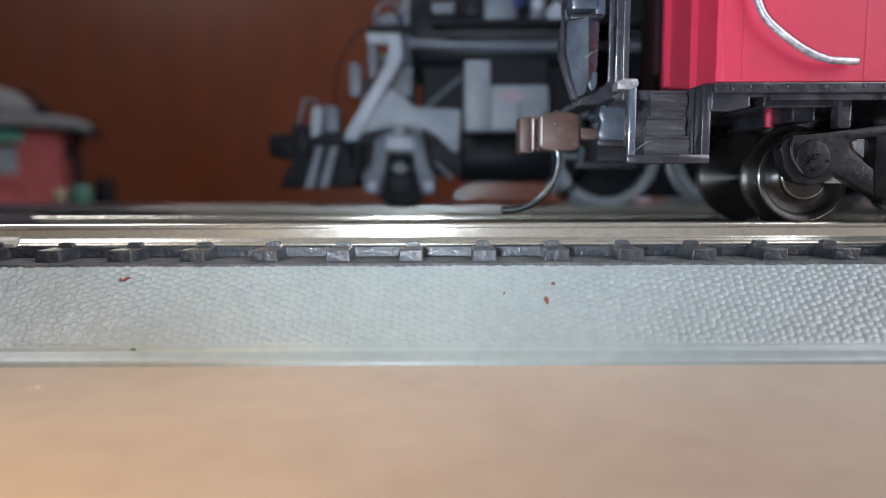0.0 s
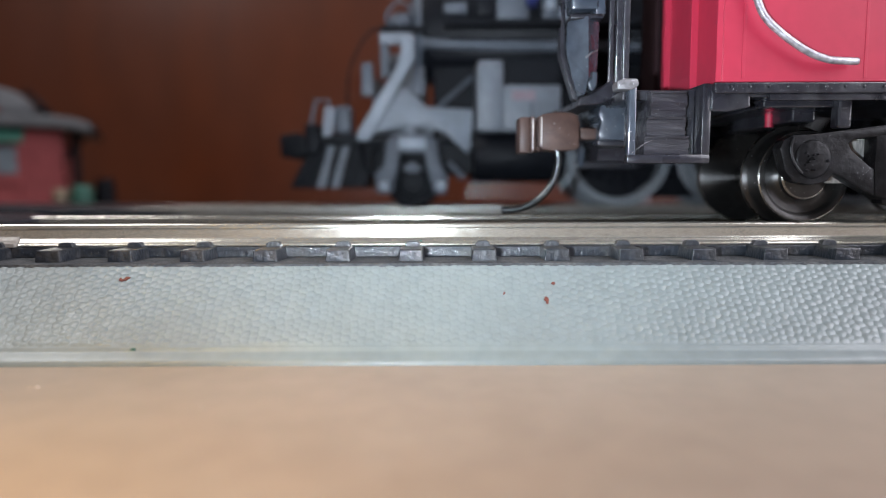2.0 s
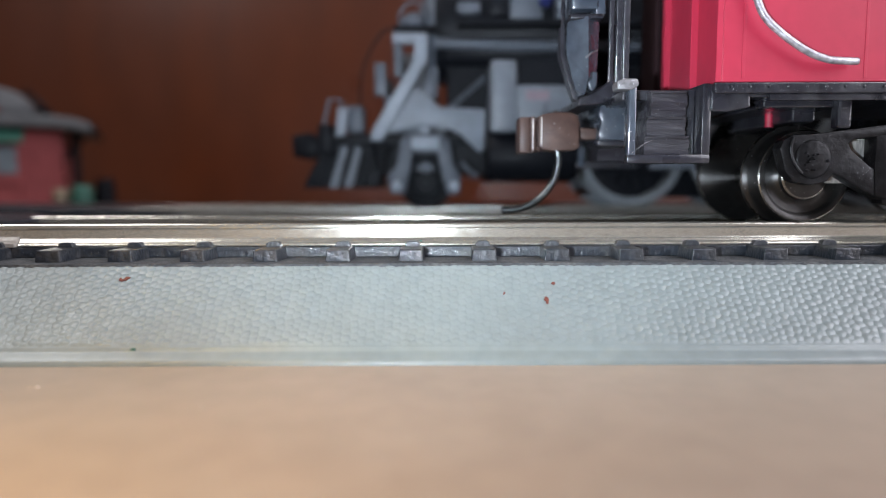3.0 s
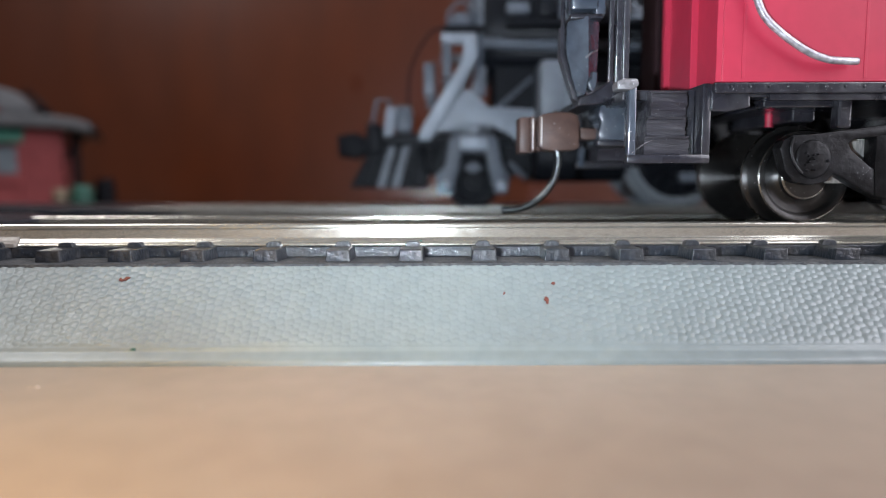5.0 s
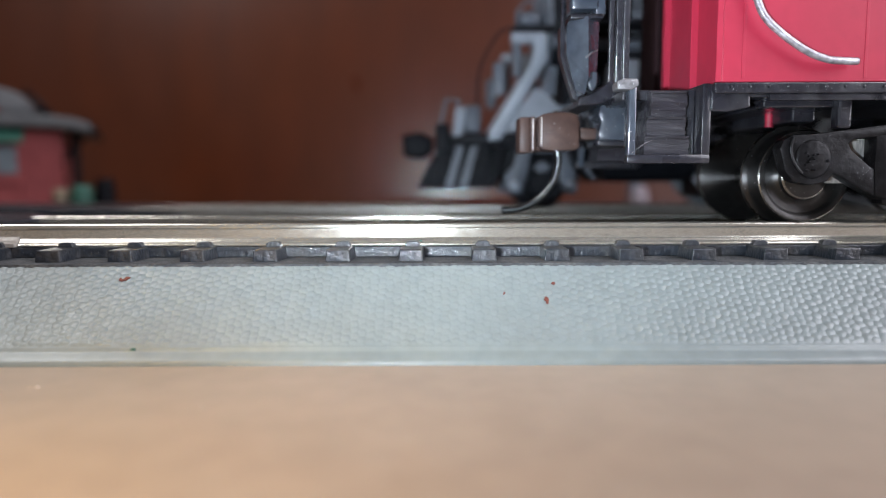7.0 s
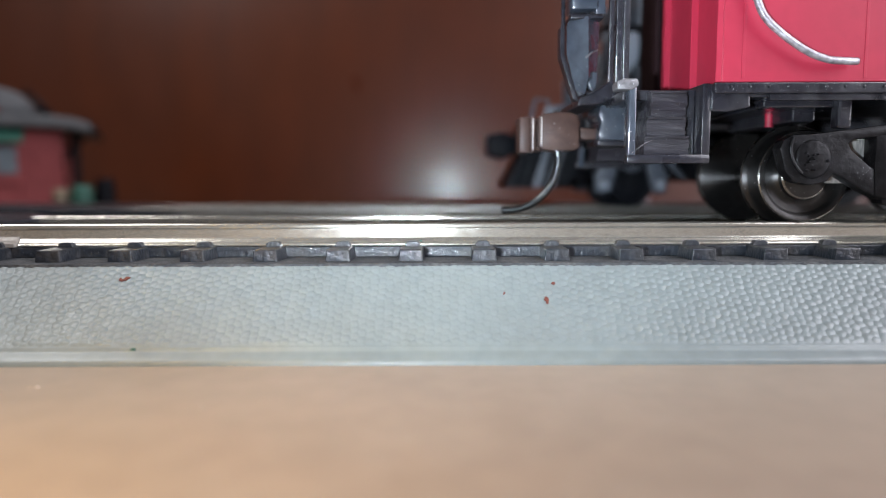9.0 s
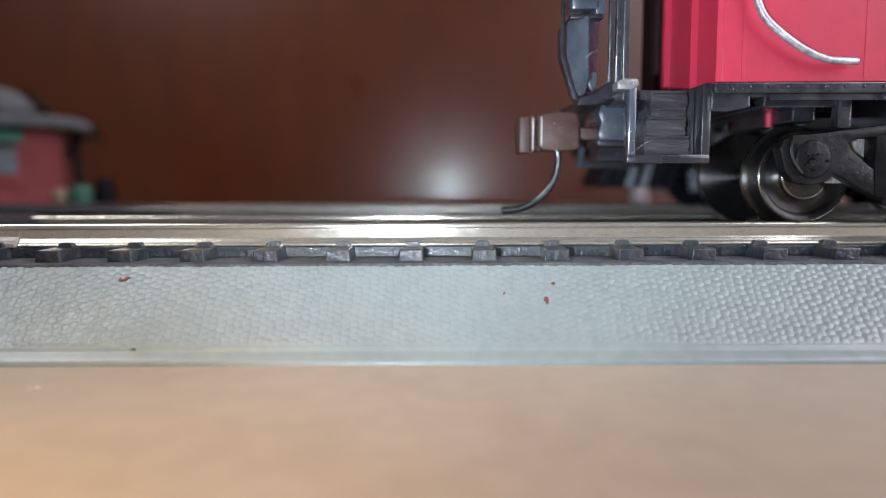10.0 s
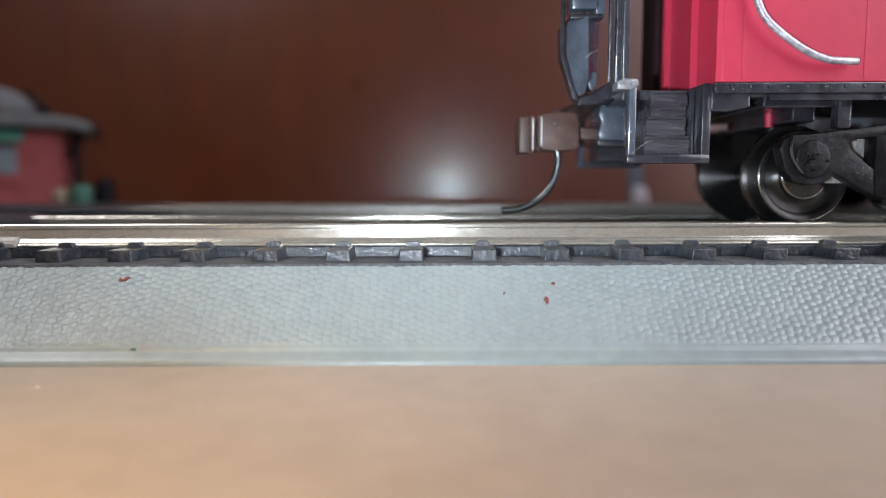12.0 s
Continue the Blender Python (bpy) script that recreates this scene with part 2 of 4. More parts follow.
# ---- room and table ----
def room():
    t = part("tabletop", box(B(), -480, 480, -300, 312, -28, 0, 1.5), TABLE)
    tagged(t, "pale tan laminate tabletop with a dull shine", "table", kind="structure")
    w = part("wall_back", box(B(), -1098, 1098, 0, 20, -749, 999, 0), PANEL)
    w.location, w.rotation_euler = (0, 0.330, 0), (radians(-0.4), 0, radians(-1.5))
    tagged(w, "dark reddish-brown wood panelled wall", "wall", kind="structure")
    for name, dims in (("wall_left", (-1120, -1100, -900, 390, -750, 1000)), ("wall_right", (1100, 1120, -900, 390, -750, 1000)),
                       ("wall_front", (-1120, 1120, -920, -900, -750, 1000))):
        tagged(part(name, box(B(), *dims, 0), PLASTER), "plain warm plaster wall of the room", "wall", kind="structure")
    tagged(part("floor", box(B(), -1100, 1100, -900, 390, -770, -750, 0), PLASTER), "plain floor under the table", "floor", kind="structure")
    tagged(part("ceiling", box(B(), -1100, 1100, -900, 390, 1000, 1020, 0), PLASTER), "plain pale ceiling", "ceiling", kind="structure")


room()

RAIL = ((-1.15, 0.0), (-1.15, 0.22), (-1.0, 0.3), (-0.75, 0.42), (-0.52, 0.78), (-0.40, 0.86), (-0.42, 1.9), (-0.40, 2.0), (-0.56, 2.06), (-0.56, 2.42), (-0.40, 2.6),
        (0.40, 2.6), (0.56, 2.42), (0.56, 2.06), (0.36, 1.9), (0.42, 0.55), (1.15, 0.28), (1.15, 0.0))
RAIL_FOOT = 10.4
GAUGE = 8.8
TIE_STEP = 8.11


def pebbled_side(x0, x1, yc, sign):
    """The sloping skin of the roadbed, with raised pebbles of about three quarters of a millimetre."""
    nx, ny = int((x1 - x0) / 0.085), 112
    xs = np.linspace(x0, x1, nx)
    s = np.linspace(0, 1, ny)
    run, drop = 7.5, 7.28
    length = math.hypot(run, drop)
    rng = np.random.RandomState(3)
    cw, ch = 0.84, 0.74
    gx, gy = int((x1 - x0) / cw) + 4, int(length / ch) + 4
    px = (np.arange(gx)[:, None] + rng.uniform(-0.24, 0.24, (gx, gy))) * cw + x0 - cw
    py = (np.arange(gy)[None, :] + rng.uniform(-0.2, 0.2, (gx, gy))) * ch - ch
    py = py + (np.arange(gx)[:, None] % 2) * ch * 0.5 + rng.uniform(-0.1, 0.1, (gx, 1)) * ch
    size = rng.uniform(0.8, 1.2, (gx, gy))
    X, S = np.meshgrid(xs, s * length, indexing="ij")
    best = np.full(X.shape, 9.0)
    second = np.full(X.shape, 9.0)
    tall = np.zeros(X.shape)
    iu, iv = ((X - x0) / cw + 1).astype(int), (S / ch + 1).astype(int)
    for du in (-2, -1, 0, 1, 2):
        for dv in (-2, -1, 0, 1, 2):
            a, b = np.clip(iu + du, 0, gx - 1), np.clip(iv + dv, 0, gy - 1)
            d = np.hypot((X - px[a, b]) / cw, (S - py[a, b]) / ch)
            closer = d < best
            second = np.where(closer, best, np.minimum(second, d))
            tall = np.where(closer, size[a, b], tall)
            best = np.where(closer, d, best)
    # domes that part at narrow creases
    crease = np.clip((second - best) / 0.34, 0, 1)
    h = 0.118 * tall * (0.3 * np.sqrt(1 - (1 - crease) ** 2) + 0.7 * np.clip(1 - (best / 0.62) ** 2, 0, 1))
    fade = np.clip(np.minimum(s * 22, (1 - s) * 26), 0, 1)[None, :]
    h = h * fade + 0.02 * np.sin(xs * 0.31)[:, None] * fade
    ny_, nz_ = drop / length, run / length
    y = -15.85 - run * s[None, :] - ny_ * h
    z = 9.0 - drop * s[None, :] + nz_ * h
    verts = np.stack([X, yc + sign * y, z], -1)
    idx = np.arange(nx * ny).reshape(nx, ny)
    q = np.stack([idx[:-1, :-1], idx[1:, :-1], idx[1:, 1:], idx[:-1, 1:]], -1).reshape(-1, 4)
    if sign > 0:
        q = q[:, ::-1]
    me = bpy.data.meshes.new("pebbled_side")
    me.from_pydata((verts.reshape(-1, 3) * MM).tolist(), [], q.tolist())
    me.polygons.foreach_set("use_smooth", [True] * len(q))
    me.materials.append(ROADBED)
    return new("pebbled_side", me)


def track(x0, x1, yc, label, pebbles, metal=STEEL, first=-11.58):
    """A length of sectional track: roadbed, two rails, ties with their spikes."""
    t = tagged(new("track"), label, "model track", "track sections")
    core = [(-24.0, 0.0), (-24.0, 1.25), (-23.75, 1.5), (-15.85, 9.0), (15.85, 9.0), (23.75, 1.5), (24.0, 1.25), (24.0, 0.0)]
    if pebbles:
        core[0:4] = [(-24.6, 0.0), (-24.58, 0.4), (-24.4, 0.62), (-23.75, 1.08), (-23.6, 1.2), (-23.5, 1.36), (-23.42, 1.62), (-23.3, 1.72), (-22.8, 2.0), (-15.85, 8.85)]
    part("roadbed", prism(B(), [(yc + p[0], p[1]) for p in core], x0, x1, "x", 0.0), ROADBED, t, "pale grey pebbled plastic roadbed", True)
    if pebbles:
        pebbled_side(max(x0, -75), min(x1, 75), yc, 1).parent = t
    part("ballast_top", box(B(), x0, x1, yc - 16.2, yc + 16.2, 8.6, 9.03, 0), DUST, t, "dusty grey top of the roadbed")
    for side in (-1, 1):
        part("rail", prism(B(), [(yc + side * GAUGE + p[0], RAIL_FOOT + p[1]) for p in RAIL], x0, x1, "x", 0.05, 1), metal, t, "scuffed nickel silver rail")
        part("tie_strip", box(B(), x0, x1, yc + side * 8.8 - 1.15, yc + side * 8.8 + 1.15, 9.05, 10.3, 0.1), TIE, t)
    model = None
    spike = None
    n0, n1 = math.ceil((x0 - first + 1.5) / TIE_STEP), math.floor((x1 - first - 1.5) / TIE_STEP)
    for k in range(n0, n1 + 1):
        x = first + k * TIE_STEP + RNG.uniform(-0.12, 0.12)
        if model is None:
            model = part("tie", prism(B(), [(-1.42, 8.95), (1.42, 8.95), (1.3, 10.36), (-1.3, 10.36)], -14.35, 14.35, "y", 0.14), TIE, t)
            model.location = (x * MM, yc * MM, 0)
            tie = model
        else:
            tie = shared("tie", model, t, x, yc, 0)
            tie.rotation_euler = (0, 0, radians(RNG.uniform(-0.6, 0.6)))
        for side in (-1, 1):
            for d in (-1.45, 1.45):
                if spike is None:
                    spike = part("spike", prism(B(), [(-0.92, 10.3), (0.92, 10.3), (0.8, 10.72), (0.55, 10.95), (-0.55, 10.95), (-0.8, 10.72)], -0.45, 0.45, "y", 0.09), TIE, tie)
                    spike.location = (0, (side * GAUGE + d) * MM, 0)
                else:
                    shared("spike", spike, tie, 0, side * GAUGE + d, 0)
    return t


Y1, Y2 = 88.35, 137.0
near_track = track(-56.0, 300, Y1, "straight model track with silver rails on pale grey roadbed", True)
left_track = track(-330, -56.15, Y1, "model track with a black rerailing plate between its rails", True)
part("rerailer_plate", prism(B(), [(-330, 12.2), (-330, 13.35), (-62, 13.35), (-58.5, 12.8), (-58.3, 12.2)], Y1 - 7.2, Y1 + 13.5, "y", 0.2), TIE, left_track, "black plastic rerailing plate")
part("rail_joiner", prism(B(), [(Y1 - GAUGE + p[0], RAIL_FOOT + p[1]) for p in ((-1.5, -0.1), (-1.5, 0.42), (-1.25, 0.62), (-0.85, 0.72), (-0.62, 1.1), (0.62, 1.1), (0.8, 0.6), (1.42, 0.4), (1.42, -0.1))], -63, -50.2, "x", 0.08), JOINER, left_track, "pressed metal rail joiner")
far_track = track(-100, 330, Y2, "straight model track with silver rails behind the first", False, DULLRAIL)
far_left = track(-330, -100.15, Y2, "model track on grey roadbed with an added black plate", False, DULLRAIL)
# plate and ramp shaped to fit the dark wedge in the camera's view
part("rerailer_plate", prism(B(), [(-330, 9.2), (-330, 13.45), (-84, 13.45), (-50, 12.7), (-50, 12.2)], Y2 - 13, Y2 + 13, "y", 0.2), TIE, far_left, "black plastic rerailing plate")


# ---- caboose ----
WHEEL = ((0.0, -2.3), (0.8, -2.3), (0.9, -1.9), (2.5, -1.9), (2.72, -1.75), (2.8, -1.2), (3.1, -0.95), (3.6, -0.85), (4.3, -1.0), (4.62, -1.5), (4.75, -1.6), (5.2, -1.62), (5.34, -1.5),
         (5.42, 0.75), (5.6, 1.0), (6.0, 1.15), (6.12, 1.4), (6.0, 1.75), (5.4, 1.85), (2.3, 1.6), (0.0, 1.6))


def wheelset(parent, x, z, y):
    for side in (-1, 1):
        w = part("wheel", lathe(B(), WHEEL if side < 0 else [(r, -d) for r, d in WHEEL], (x, y + side * 8.1, z), "y", 72), WHEELMETAL, parent, "blackened turned metal wheel with a bright rim", True)
        w.data.materials.append(RIMGLINT)
        for f in w.data.polygons:
            c = f.center
            r = math.hypot(c.x - x * MM, c.z - z * MM)
            # thin rings take the brighter metal as painted edge highlights
            if r > 0.00585 or 0.00518 < r < 0.00533 or 0.00258 < r < 0.0027:
                f.material_index = 1
    part("axle", lathe(B(), [(0.0, -9), (0.9, -9), (1.2, -6), (1.2, 6), (0.9, 9), (0.0, 9)], (x, y, z), "y", 20), WHEELMETAL, parent, "", True)


def truck(parent, xm, y):
    """An arch-bar truck whose two axles stand half the wheelbase from xm."""
    half = 12.0
    base = None
    for side in (-1, 1):
        bm = B()
        ya, yb = sorted((y + side * 11.2, y + side * 13.2))
        for m in (-1, 1):
            def X(v):
                return xm - m * v
            # cast arm from the journal to the column, with an open triangle behind it
            prism(bm, [(X(16.7), 21.4), (X(16.3), 22.3), (X(15.2), 22.9), (X(12.9), 23.0), (X(4.8), 24.0), (X(0), 24.3), (X(0), 22.5), (X(6.2), 22.6), (X(8.5), 22.4), (X(9.0), 21.9), (X(8.7), 21.2),
                       (X(6.4), 19.3), (X(4.6), 18.6), (X(4.4), 15.4), (X(7.0), 16.6), (X(9.8), 18.3), (X(10.6), 18.6), (X(11.2), 17.7), (X(13.1), 17.3), (X(15.0), 17.7), (X(16.0), 18.9)], ya, yb, "y", 0.22)
            prism(bm, [(X(2.4), 15.0), (X(5.9), 16.1), (X(6.1), 19.2), (X(6.1), 22.7), (X(2.4), 23.2)], ya - 0.15, yb + 0.15, "y", 0.2)
            prism(bm, [(X(0), 14.4), (X(5.0), 15.2), (X(5.0), 16.8), (X(0), 16.2)], ya, yb, "y", 0.2)
            # rounded journal with a curved rib and rough cast lumps
            ring = [(X(13.0 + 2.1 * math.cos(a)), 20.2 + 2.25 * math.sin(a)) for a in np.linspace(0, 2 * math.pi, 14, endpoint=False)]
            prism(bm, ring, *sorted((y + side * 12.6, y + side * 13.5)), "y", 0.4, 3)
            tube(bm, bend([(X(15.3), y + side * 13.35, 22.6), (X(15.6), y + side * 13.4, 21.3), (X(15.2), y + side * 13.4, 19.9), (X(14.3), y + side * 13.5, 18.6)]), 0.2, 8)
            cast = random.Random(31 + m)
            for k in range(14):
                a, d, r = cast.uniform(0, 6.28), 1.6 * cast.random() ** 0.5, cast.uniform(0.08, 0.2)
                p = (X(13.0 + d * math.cos(a)), y + side * 13.5, 20.2 + d * math.sin(a))
                lathe(bm, [(r, -0.3), (r * 0.9, 0.12), (r * 0.5, 0.22)] if side > 0 else [(r * 0.5, -0.22), (r * 0.9, -0.12), (r, 0.3)], p, "y", 7)
        for k in (-1, 1):
            lathe(bm, [(0.9, 0), (0.9, 5.8)], (xm + k * 1.1, y + side * 12.2, 16.6), "z", 12)
        p = part("truck" if side < 0 else "sideframe", bm, TRUCKBLACK, parent if side < 0 else base, "black arch-bar truck side frame", True)
        base = base or p
    part("spring_plate", box(B(), xm - 9.8, xm - 4.4, y - 10.4, y - 9.6, 17.5, 22.6, 0.2), PALEMETAL, base, "scuffed bare metal plate")
    part("truck_bolster", box(B(), xm - 2.3, xm + 2.3, y - 11.4, y + 11.4, 19.5, 23.8, 0.3), BLACK, base)
    for m in (-1, 1):
        wheelset(base, xm + m * half, 18.35, y)


def caboose():
    c = thing("caboose", 0, 0, 0, "red model caboose with black steps and trucks on the near track", "model caboose")
    x0, x1, ya, yb, zf, zt = 28.7, 150.0, 73.4, 103.3, 28.4, 66.0
    part("side_wall", box(B(), x0 + 1.28, x1, ya, ya + 1.2, zf, zt, 0.12), RED, c, "smooth red painted side wall")
    part("side_wall", box(B(), x0 + 2.1, x1, yb - 1.2, yb, zf, zt, 0.15), RED, c, "smooth red painted side wall")
    part("end_wall", box(B(), x0 + 1.1, x0 + 2.0, ya + 1.2, 92.4, zf, zt, 0.05), RED, c, "red end wall with upright battens")
    # door spread over the wall's far half, its dark colour painting the shade
    part("shaded_end_door", box(B(), x0 + 1.3, x0 + 2.0, 92.42, yb, zf, zt, 0.05), DARK, c, "end door widened and darkened for the shade on the end wall")
    part("door_frame", box(B(), x0 + 0.5, x0 + 1.2, 94.2, 95.2, zf, zt, 0.1), DARK, c)
    for y0, y1_, out in ((ya - 0.08, ya + 0.9, 0.62), (80.1, 81.0, 0.3), (89.6, 90.6, 0.3)):
        part("batten", box(B(), x0 + out, x0 + 1.3, y0, y1_, zf, zt, 0.06, 1), RED, c)
    part("end_wall", box(B(), x1 - 1.2, x1 - 0.01, ya + 1.2, yb - 1.2, zf, zt, 0.05), RED, c)
    part("roof", prism(B(), [(ya - 1.5, zt), (ya - 1.5, zt + 0.8), (ya + 8, zt + 3.6), (yb - 8, zt + 3.6), (yb + 1.5, zt + 0.8), (yb + 1.5, zt)], 17.5, 161, "x", 0.3), BLACK, c, "black roof over the platforms")
    # faint seams on the near side
    for x in (32.1, 45.2, 61.5, 77.8, 94.0):
        part("seam_strip", box(B(), x, x + 0.35, ya - 0.05, ya + 0.3, zf + 0.4, zt, 0.04), RED, c)
    bm = B()
    box(bm, 29.3, 149.7, ya - 0.15, ya + 1.4, 27.2, 28.36, 0.15)
    box(bm, 30.3, 149.0, ya + 1.4, yb - 1.4, 27.0, 28.3, 0.1)
    box(bm, 29.3, 149.7, yb - 1.4, yb + 0.15, 27.2, 28.36, 0.15)
    box(bm, 35.5, 149.0, ya + 0.35, ya + 1.2, 26.5, 27.25, 0.1)
    part("underframe", bm, BLACK, c, "black moulded underframe")
    rivet = None
    for i in range(28):
        x = 31.0 + i * 2.05
        if rivet is None:
            rivet = part("rivet", lathe(B(), [(0.16, 0.0), (0.13, -0.1), (0.05, -0.14)], (0, 0, 0), "y", 8), BLACK, c)
            rivet.location = (x * MM, (ya - 0.14) * MM, 27.9 * MM)
        else:
            shared("rivet", rivet, c, x, ya - 0.14, 27.9)
    bm = B()
    prism(bm, [(29.2, 25.4), (29.2, 28.0), (30.6, 28.2), (33.4, 28.2), (33.5, 25.8), (31.0, 25.3)], 74.0, 102.7, "y", 0.2)
    part("bolster_beam", bm, BLACK, c)
    bm = B()
    box(bm, 36.0, 46.0, 76.4, 100, 26.0, 27.2, 0.2)
    box(bm, 43.9, 45.5, 75.4, 77.0, 23.6, 27.2, 0.3)
    box(bm, 40.6, 43.4, 79.0, 97.0, 24.6, 26.8, 0.3)
    part("body_bolster", bm, BLACK, c, "black bolster block over the truck")
    part("peg", lathe(B(), [(0.5, 0), (0.55, 3.4)], (40.4, 84.0, 24.4), "z", 16), RED, c, "red moulded peg")
    part("platform", box(B(), 20.4, 29.4, 77.2, 99.5, 26.9, 28.1, 0.15), BLACK, c, "black end platform")
    for near in (True, False):
        s = (lambda y: y) if near else (lambda y: 2 * Y1 - y)
        bm = B()
        for xa, xb in ((28.35, 29.35),):
            lo, hi = sorted((s(74.2), s(80.0)))
            outline = [(s(74.2), 19.9), (s(74.2), 28.4), (s(80), 28.4), (s(80), 23), (s(77), 19.9)]
            prism(bm, outline, xa, xb, "x", 0.18)
        lo, hi = sorted((s(74.0), s(75.2)))
        box(bm, 20.2, 29.3, lo, hi, 19.75, 20.75, 0.2)
        st = part("step_well", bm, BLACK, c, "black plastic step well with worn edges", True)
        part("step_plate", prism(B(), [(s(74.2), 19.9), (s(74.2), 28.4), (s(76.4), 28.4), (s(76.2), 23), (s(75.6), 19.9)], 20.35, 21.2, "x", 0.2), SMOKE, st, "worn shiny side plate", True)
        rough_edge = random.Random(5 if near else 9)
        for z0, z1, d, xa, xb in ((20.6, 22.74, 0.35, 22.15, 27.15), (22.76, 24.9, 0.85, 22.55, 26.95), (24.92, 27.75, 1.35, 23.1, 27.15)):
            lo, hi = sorted((s(74.2 + d), s(80.5)))
            # the ends of the treads are ragged, as if broken off
            left = [(xa + rough_edge.uniform(-0.07, 0.07), z0 + (z1 - z0) * k / 4) for k in range(5)]
            right = [(xb + rough_edge.uniform(-0.13, 0.13), z1 + (z0 - z1) * k / 9) for k in range(10)]
            part("step_tread", prism(B(), left + right, lo, hi, "y", 0.04, 1), STEPWOOD, st)
            nose = [(xa + 0.05, z1 - 0.28), (xa + 0.05, z1 - 0.02), (xb - 0.25, z1 - 0.02), (xb - 0.25, z1 - 0.28)]
            lo, hi = sorted((s(74.2 + d - 0.22), s(74.2 + d + 0.2)))
            part("step_nosing", prism(B(), nose, lo, hi, "y", 0.08), STEPWOOD, st)
        lo, hi = sorted((s(75.2), s(75.9)))
        part("step_back", box(B(), 26.6, 28.34, lo + 1.2 * near, hi + 1.2 * near, 20.7, 28.0, 0.1), BLACK, st)
    part("step_cap", prism(B(), [(18.95, 27.75), (18.9, 28.6), (19.6, 28.95), (21.2, 28.9), (21.35, 28.2), (20.6, 27.7)], 73.9, 76.2, "y", 0.22), SCUFFED, c, "scuffed grey corner block", True)
    # ladder rails and end railing
    for x, y, w, top in ((20.6, 77.1, 0.36, 66), (20.4, 79.3, 0.42, 66), (20.3, 82.6, 0.30, 66), (20.4, 98.5, 0.4, 66)):
        part("railing_post", box(B(), x - w, x + w, y - w, y + w, 28.1, top, 0.1), BLACK, c, "upright black railing post", True)
    part("end_sill", prism(B(), [(16.3, 26.9), (16.5, 27.8), (18.2, 28.5), (20.5, 30.0), (21.3, 29.3), (20.8, 27.6), (18.6, 27.0)], 82.0, 94.7, "y", 0.25), BLACK, c, "black end sill")
    # faceted brake housing
    bm = B()
    levels = ((37.2, 15.3, 17.2, 18.9), (36.6, 15.0, 17.2, 19.0), (33.2, 15.05, 17.25, 18.9), (30.2, 15.8, 17.3, 18.7), (28.9, 16.2, 17.1, 17.4), (28.1, 16.6, 16.9, 17.1))
    rings = [[bm.verts.new(p) for p in ((xa, 83.0, z), (xm, 81.0, z), (xb, 83.2, z), (xb, 86, z), (xa + 0.3, 86, z))] for z, xa, xm, xb in levels]
    for p, q in zip(rings, rings[1:]):
        for i in range(5):
            bm.faces.new((p[i], p[(i + 1) % 5], q[(i + 1) % 5], q[i]))
    bm.faces.new(rings[0]), bm.faces.new(rings[-1])
    soften(bm, bm.edges[:], 0.08)
    part("brake_housing", bm, SMOKE, c, "glossy dark faceted brake housing")
    part("housing_lobe", prism(B(), [(17.45, 31.0), (18.75, 31.0), (18.65, 29.3), (18.2, 28.65), (17.75, 28.8), (17.45, 29.6)], 82.2, 84.6, "y", 0.3, 3), SMOKE, c, "", True)
    part("housing_cap", box(B(), 15.2, 19.1, 81.4, 85.6, 37.0, 37.5, 0.12), BLACK, c, "", True)
    part("housing_strap", tube(B(), bend([(17.0, 81.05, 32.4), (17.6, 81.2, 32.9), (18.6, 82.3, 33.5)]), 0.12, 6), SCUFFED, c, "", True)
    part("housing_flange", prism(B(), [(14.3, 36.4), (14.9, 36.4), (14.9, 33.2), (16.6, 27.6), (16.0, 27.8), (14.3, 33.0)], 83.2, 85.2, "y", 0.12), BLACK, c)
    bm = B()
    box(bm, 15.4, 18.6, 82.0, 86.0, 38.2, 45.5, 0.3)
    box(bm, 18.4, 19.6, 82.6, 86.0, 37.6, 45.5, 0.2)
    part("brake_gear_box", bm, SMOKE, c, "dark glossy gear box above the housing", True)
    part("brake_rod", tube(B(), [(14.75, 84.0, 36.0), (14.7, 84.0, 45.0), (14.8, 84, 62.0)], 0.26), BLACK, c, "", True)
    # coupler
    part("draft_box", prism(B(), [(19.7, 22.9), (19.6, 24.0), (19.9, 25.4), (19.5, 26.0), (19.7, 27.3), (22.6, 27.4), (23.2, 26), (23.4, 22.8)], 84.9, 91.8, "y", 0.2), SMOKE, c, "shiny black draft gear box", True)
    part("draft_lid", box(B(), 19.5, 23.1, 84.7, 92.0, 22.2, 23.0, 0.2), BLACK, c, "", True)
    head = prism(B(), [(12.15, 22.4), (12.1, 25.9), (12.7, 26.3), (14.2, 26.55), (16.0, 26.5), (17.1, 26.1), (17.35, 25.0), (17.3, 22.1), (16.6, 21.75), (14.0, 21.7), (12.6, 21.9)], 85.6, 90.4, "y", 0.16, 2)
    k = part("coupler", head, BROWN, c, "brown plastic knuckle coupler", True)
    bm = B()
    box(bm, 9.8, 11.3, 86.4, 90.9, 21.45, 26.0, 0.25)
    box(bm, 11.15, 11.75, 85.6, 87.4, 21.5, 26.05, 0.25)
    box(bm, 11.5, 12.7, 87.0, 90.2, 21.7, 25.6, 0.2)
    part("knuckle", bm, BROWN, k, "", True)
    part("seam_or_glint", box(B(), 12.4, 15.2, 85.52, 85.7, 23.95, 24.05, 0.03), BROWN, k)
    # two pale strips that paint the light caught on the coupler's upright edges
    part("seam_or_glint", box(B(), 12.45, 12.56, 85.5, 85.8, 22.3, 25.9, 0.03), PALEMETAL, k, "pale strip painted for the highlight on the edge")
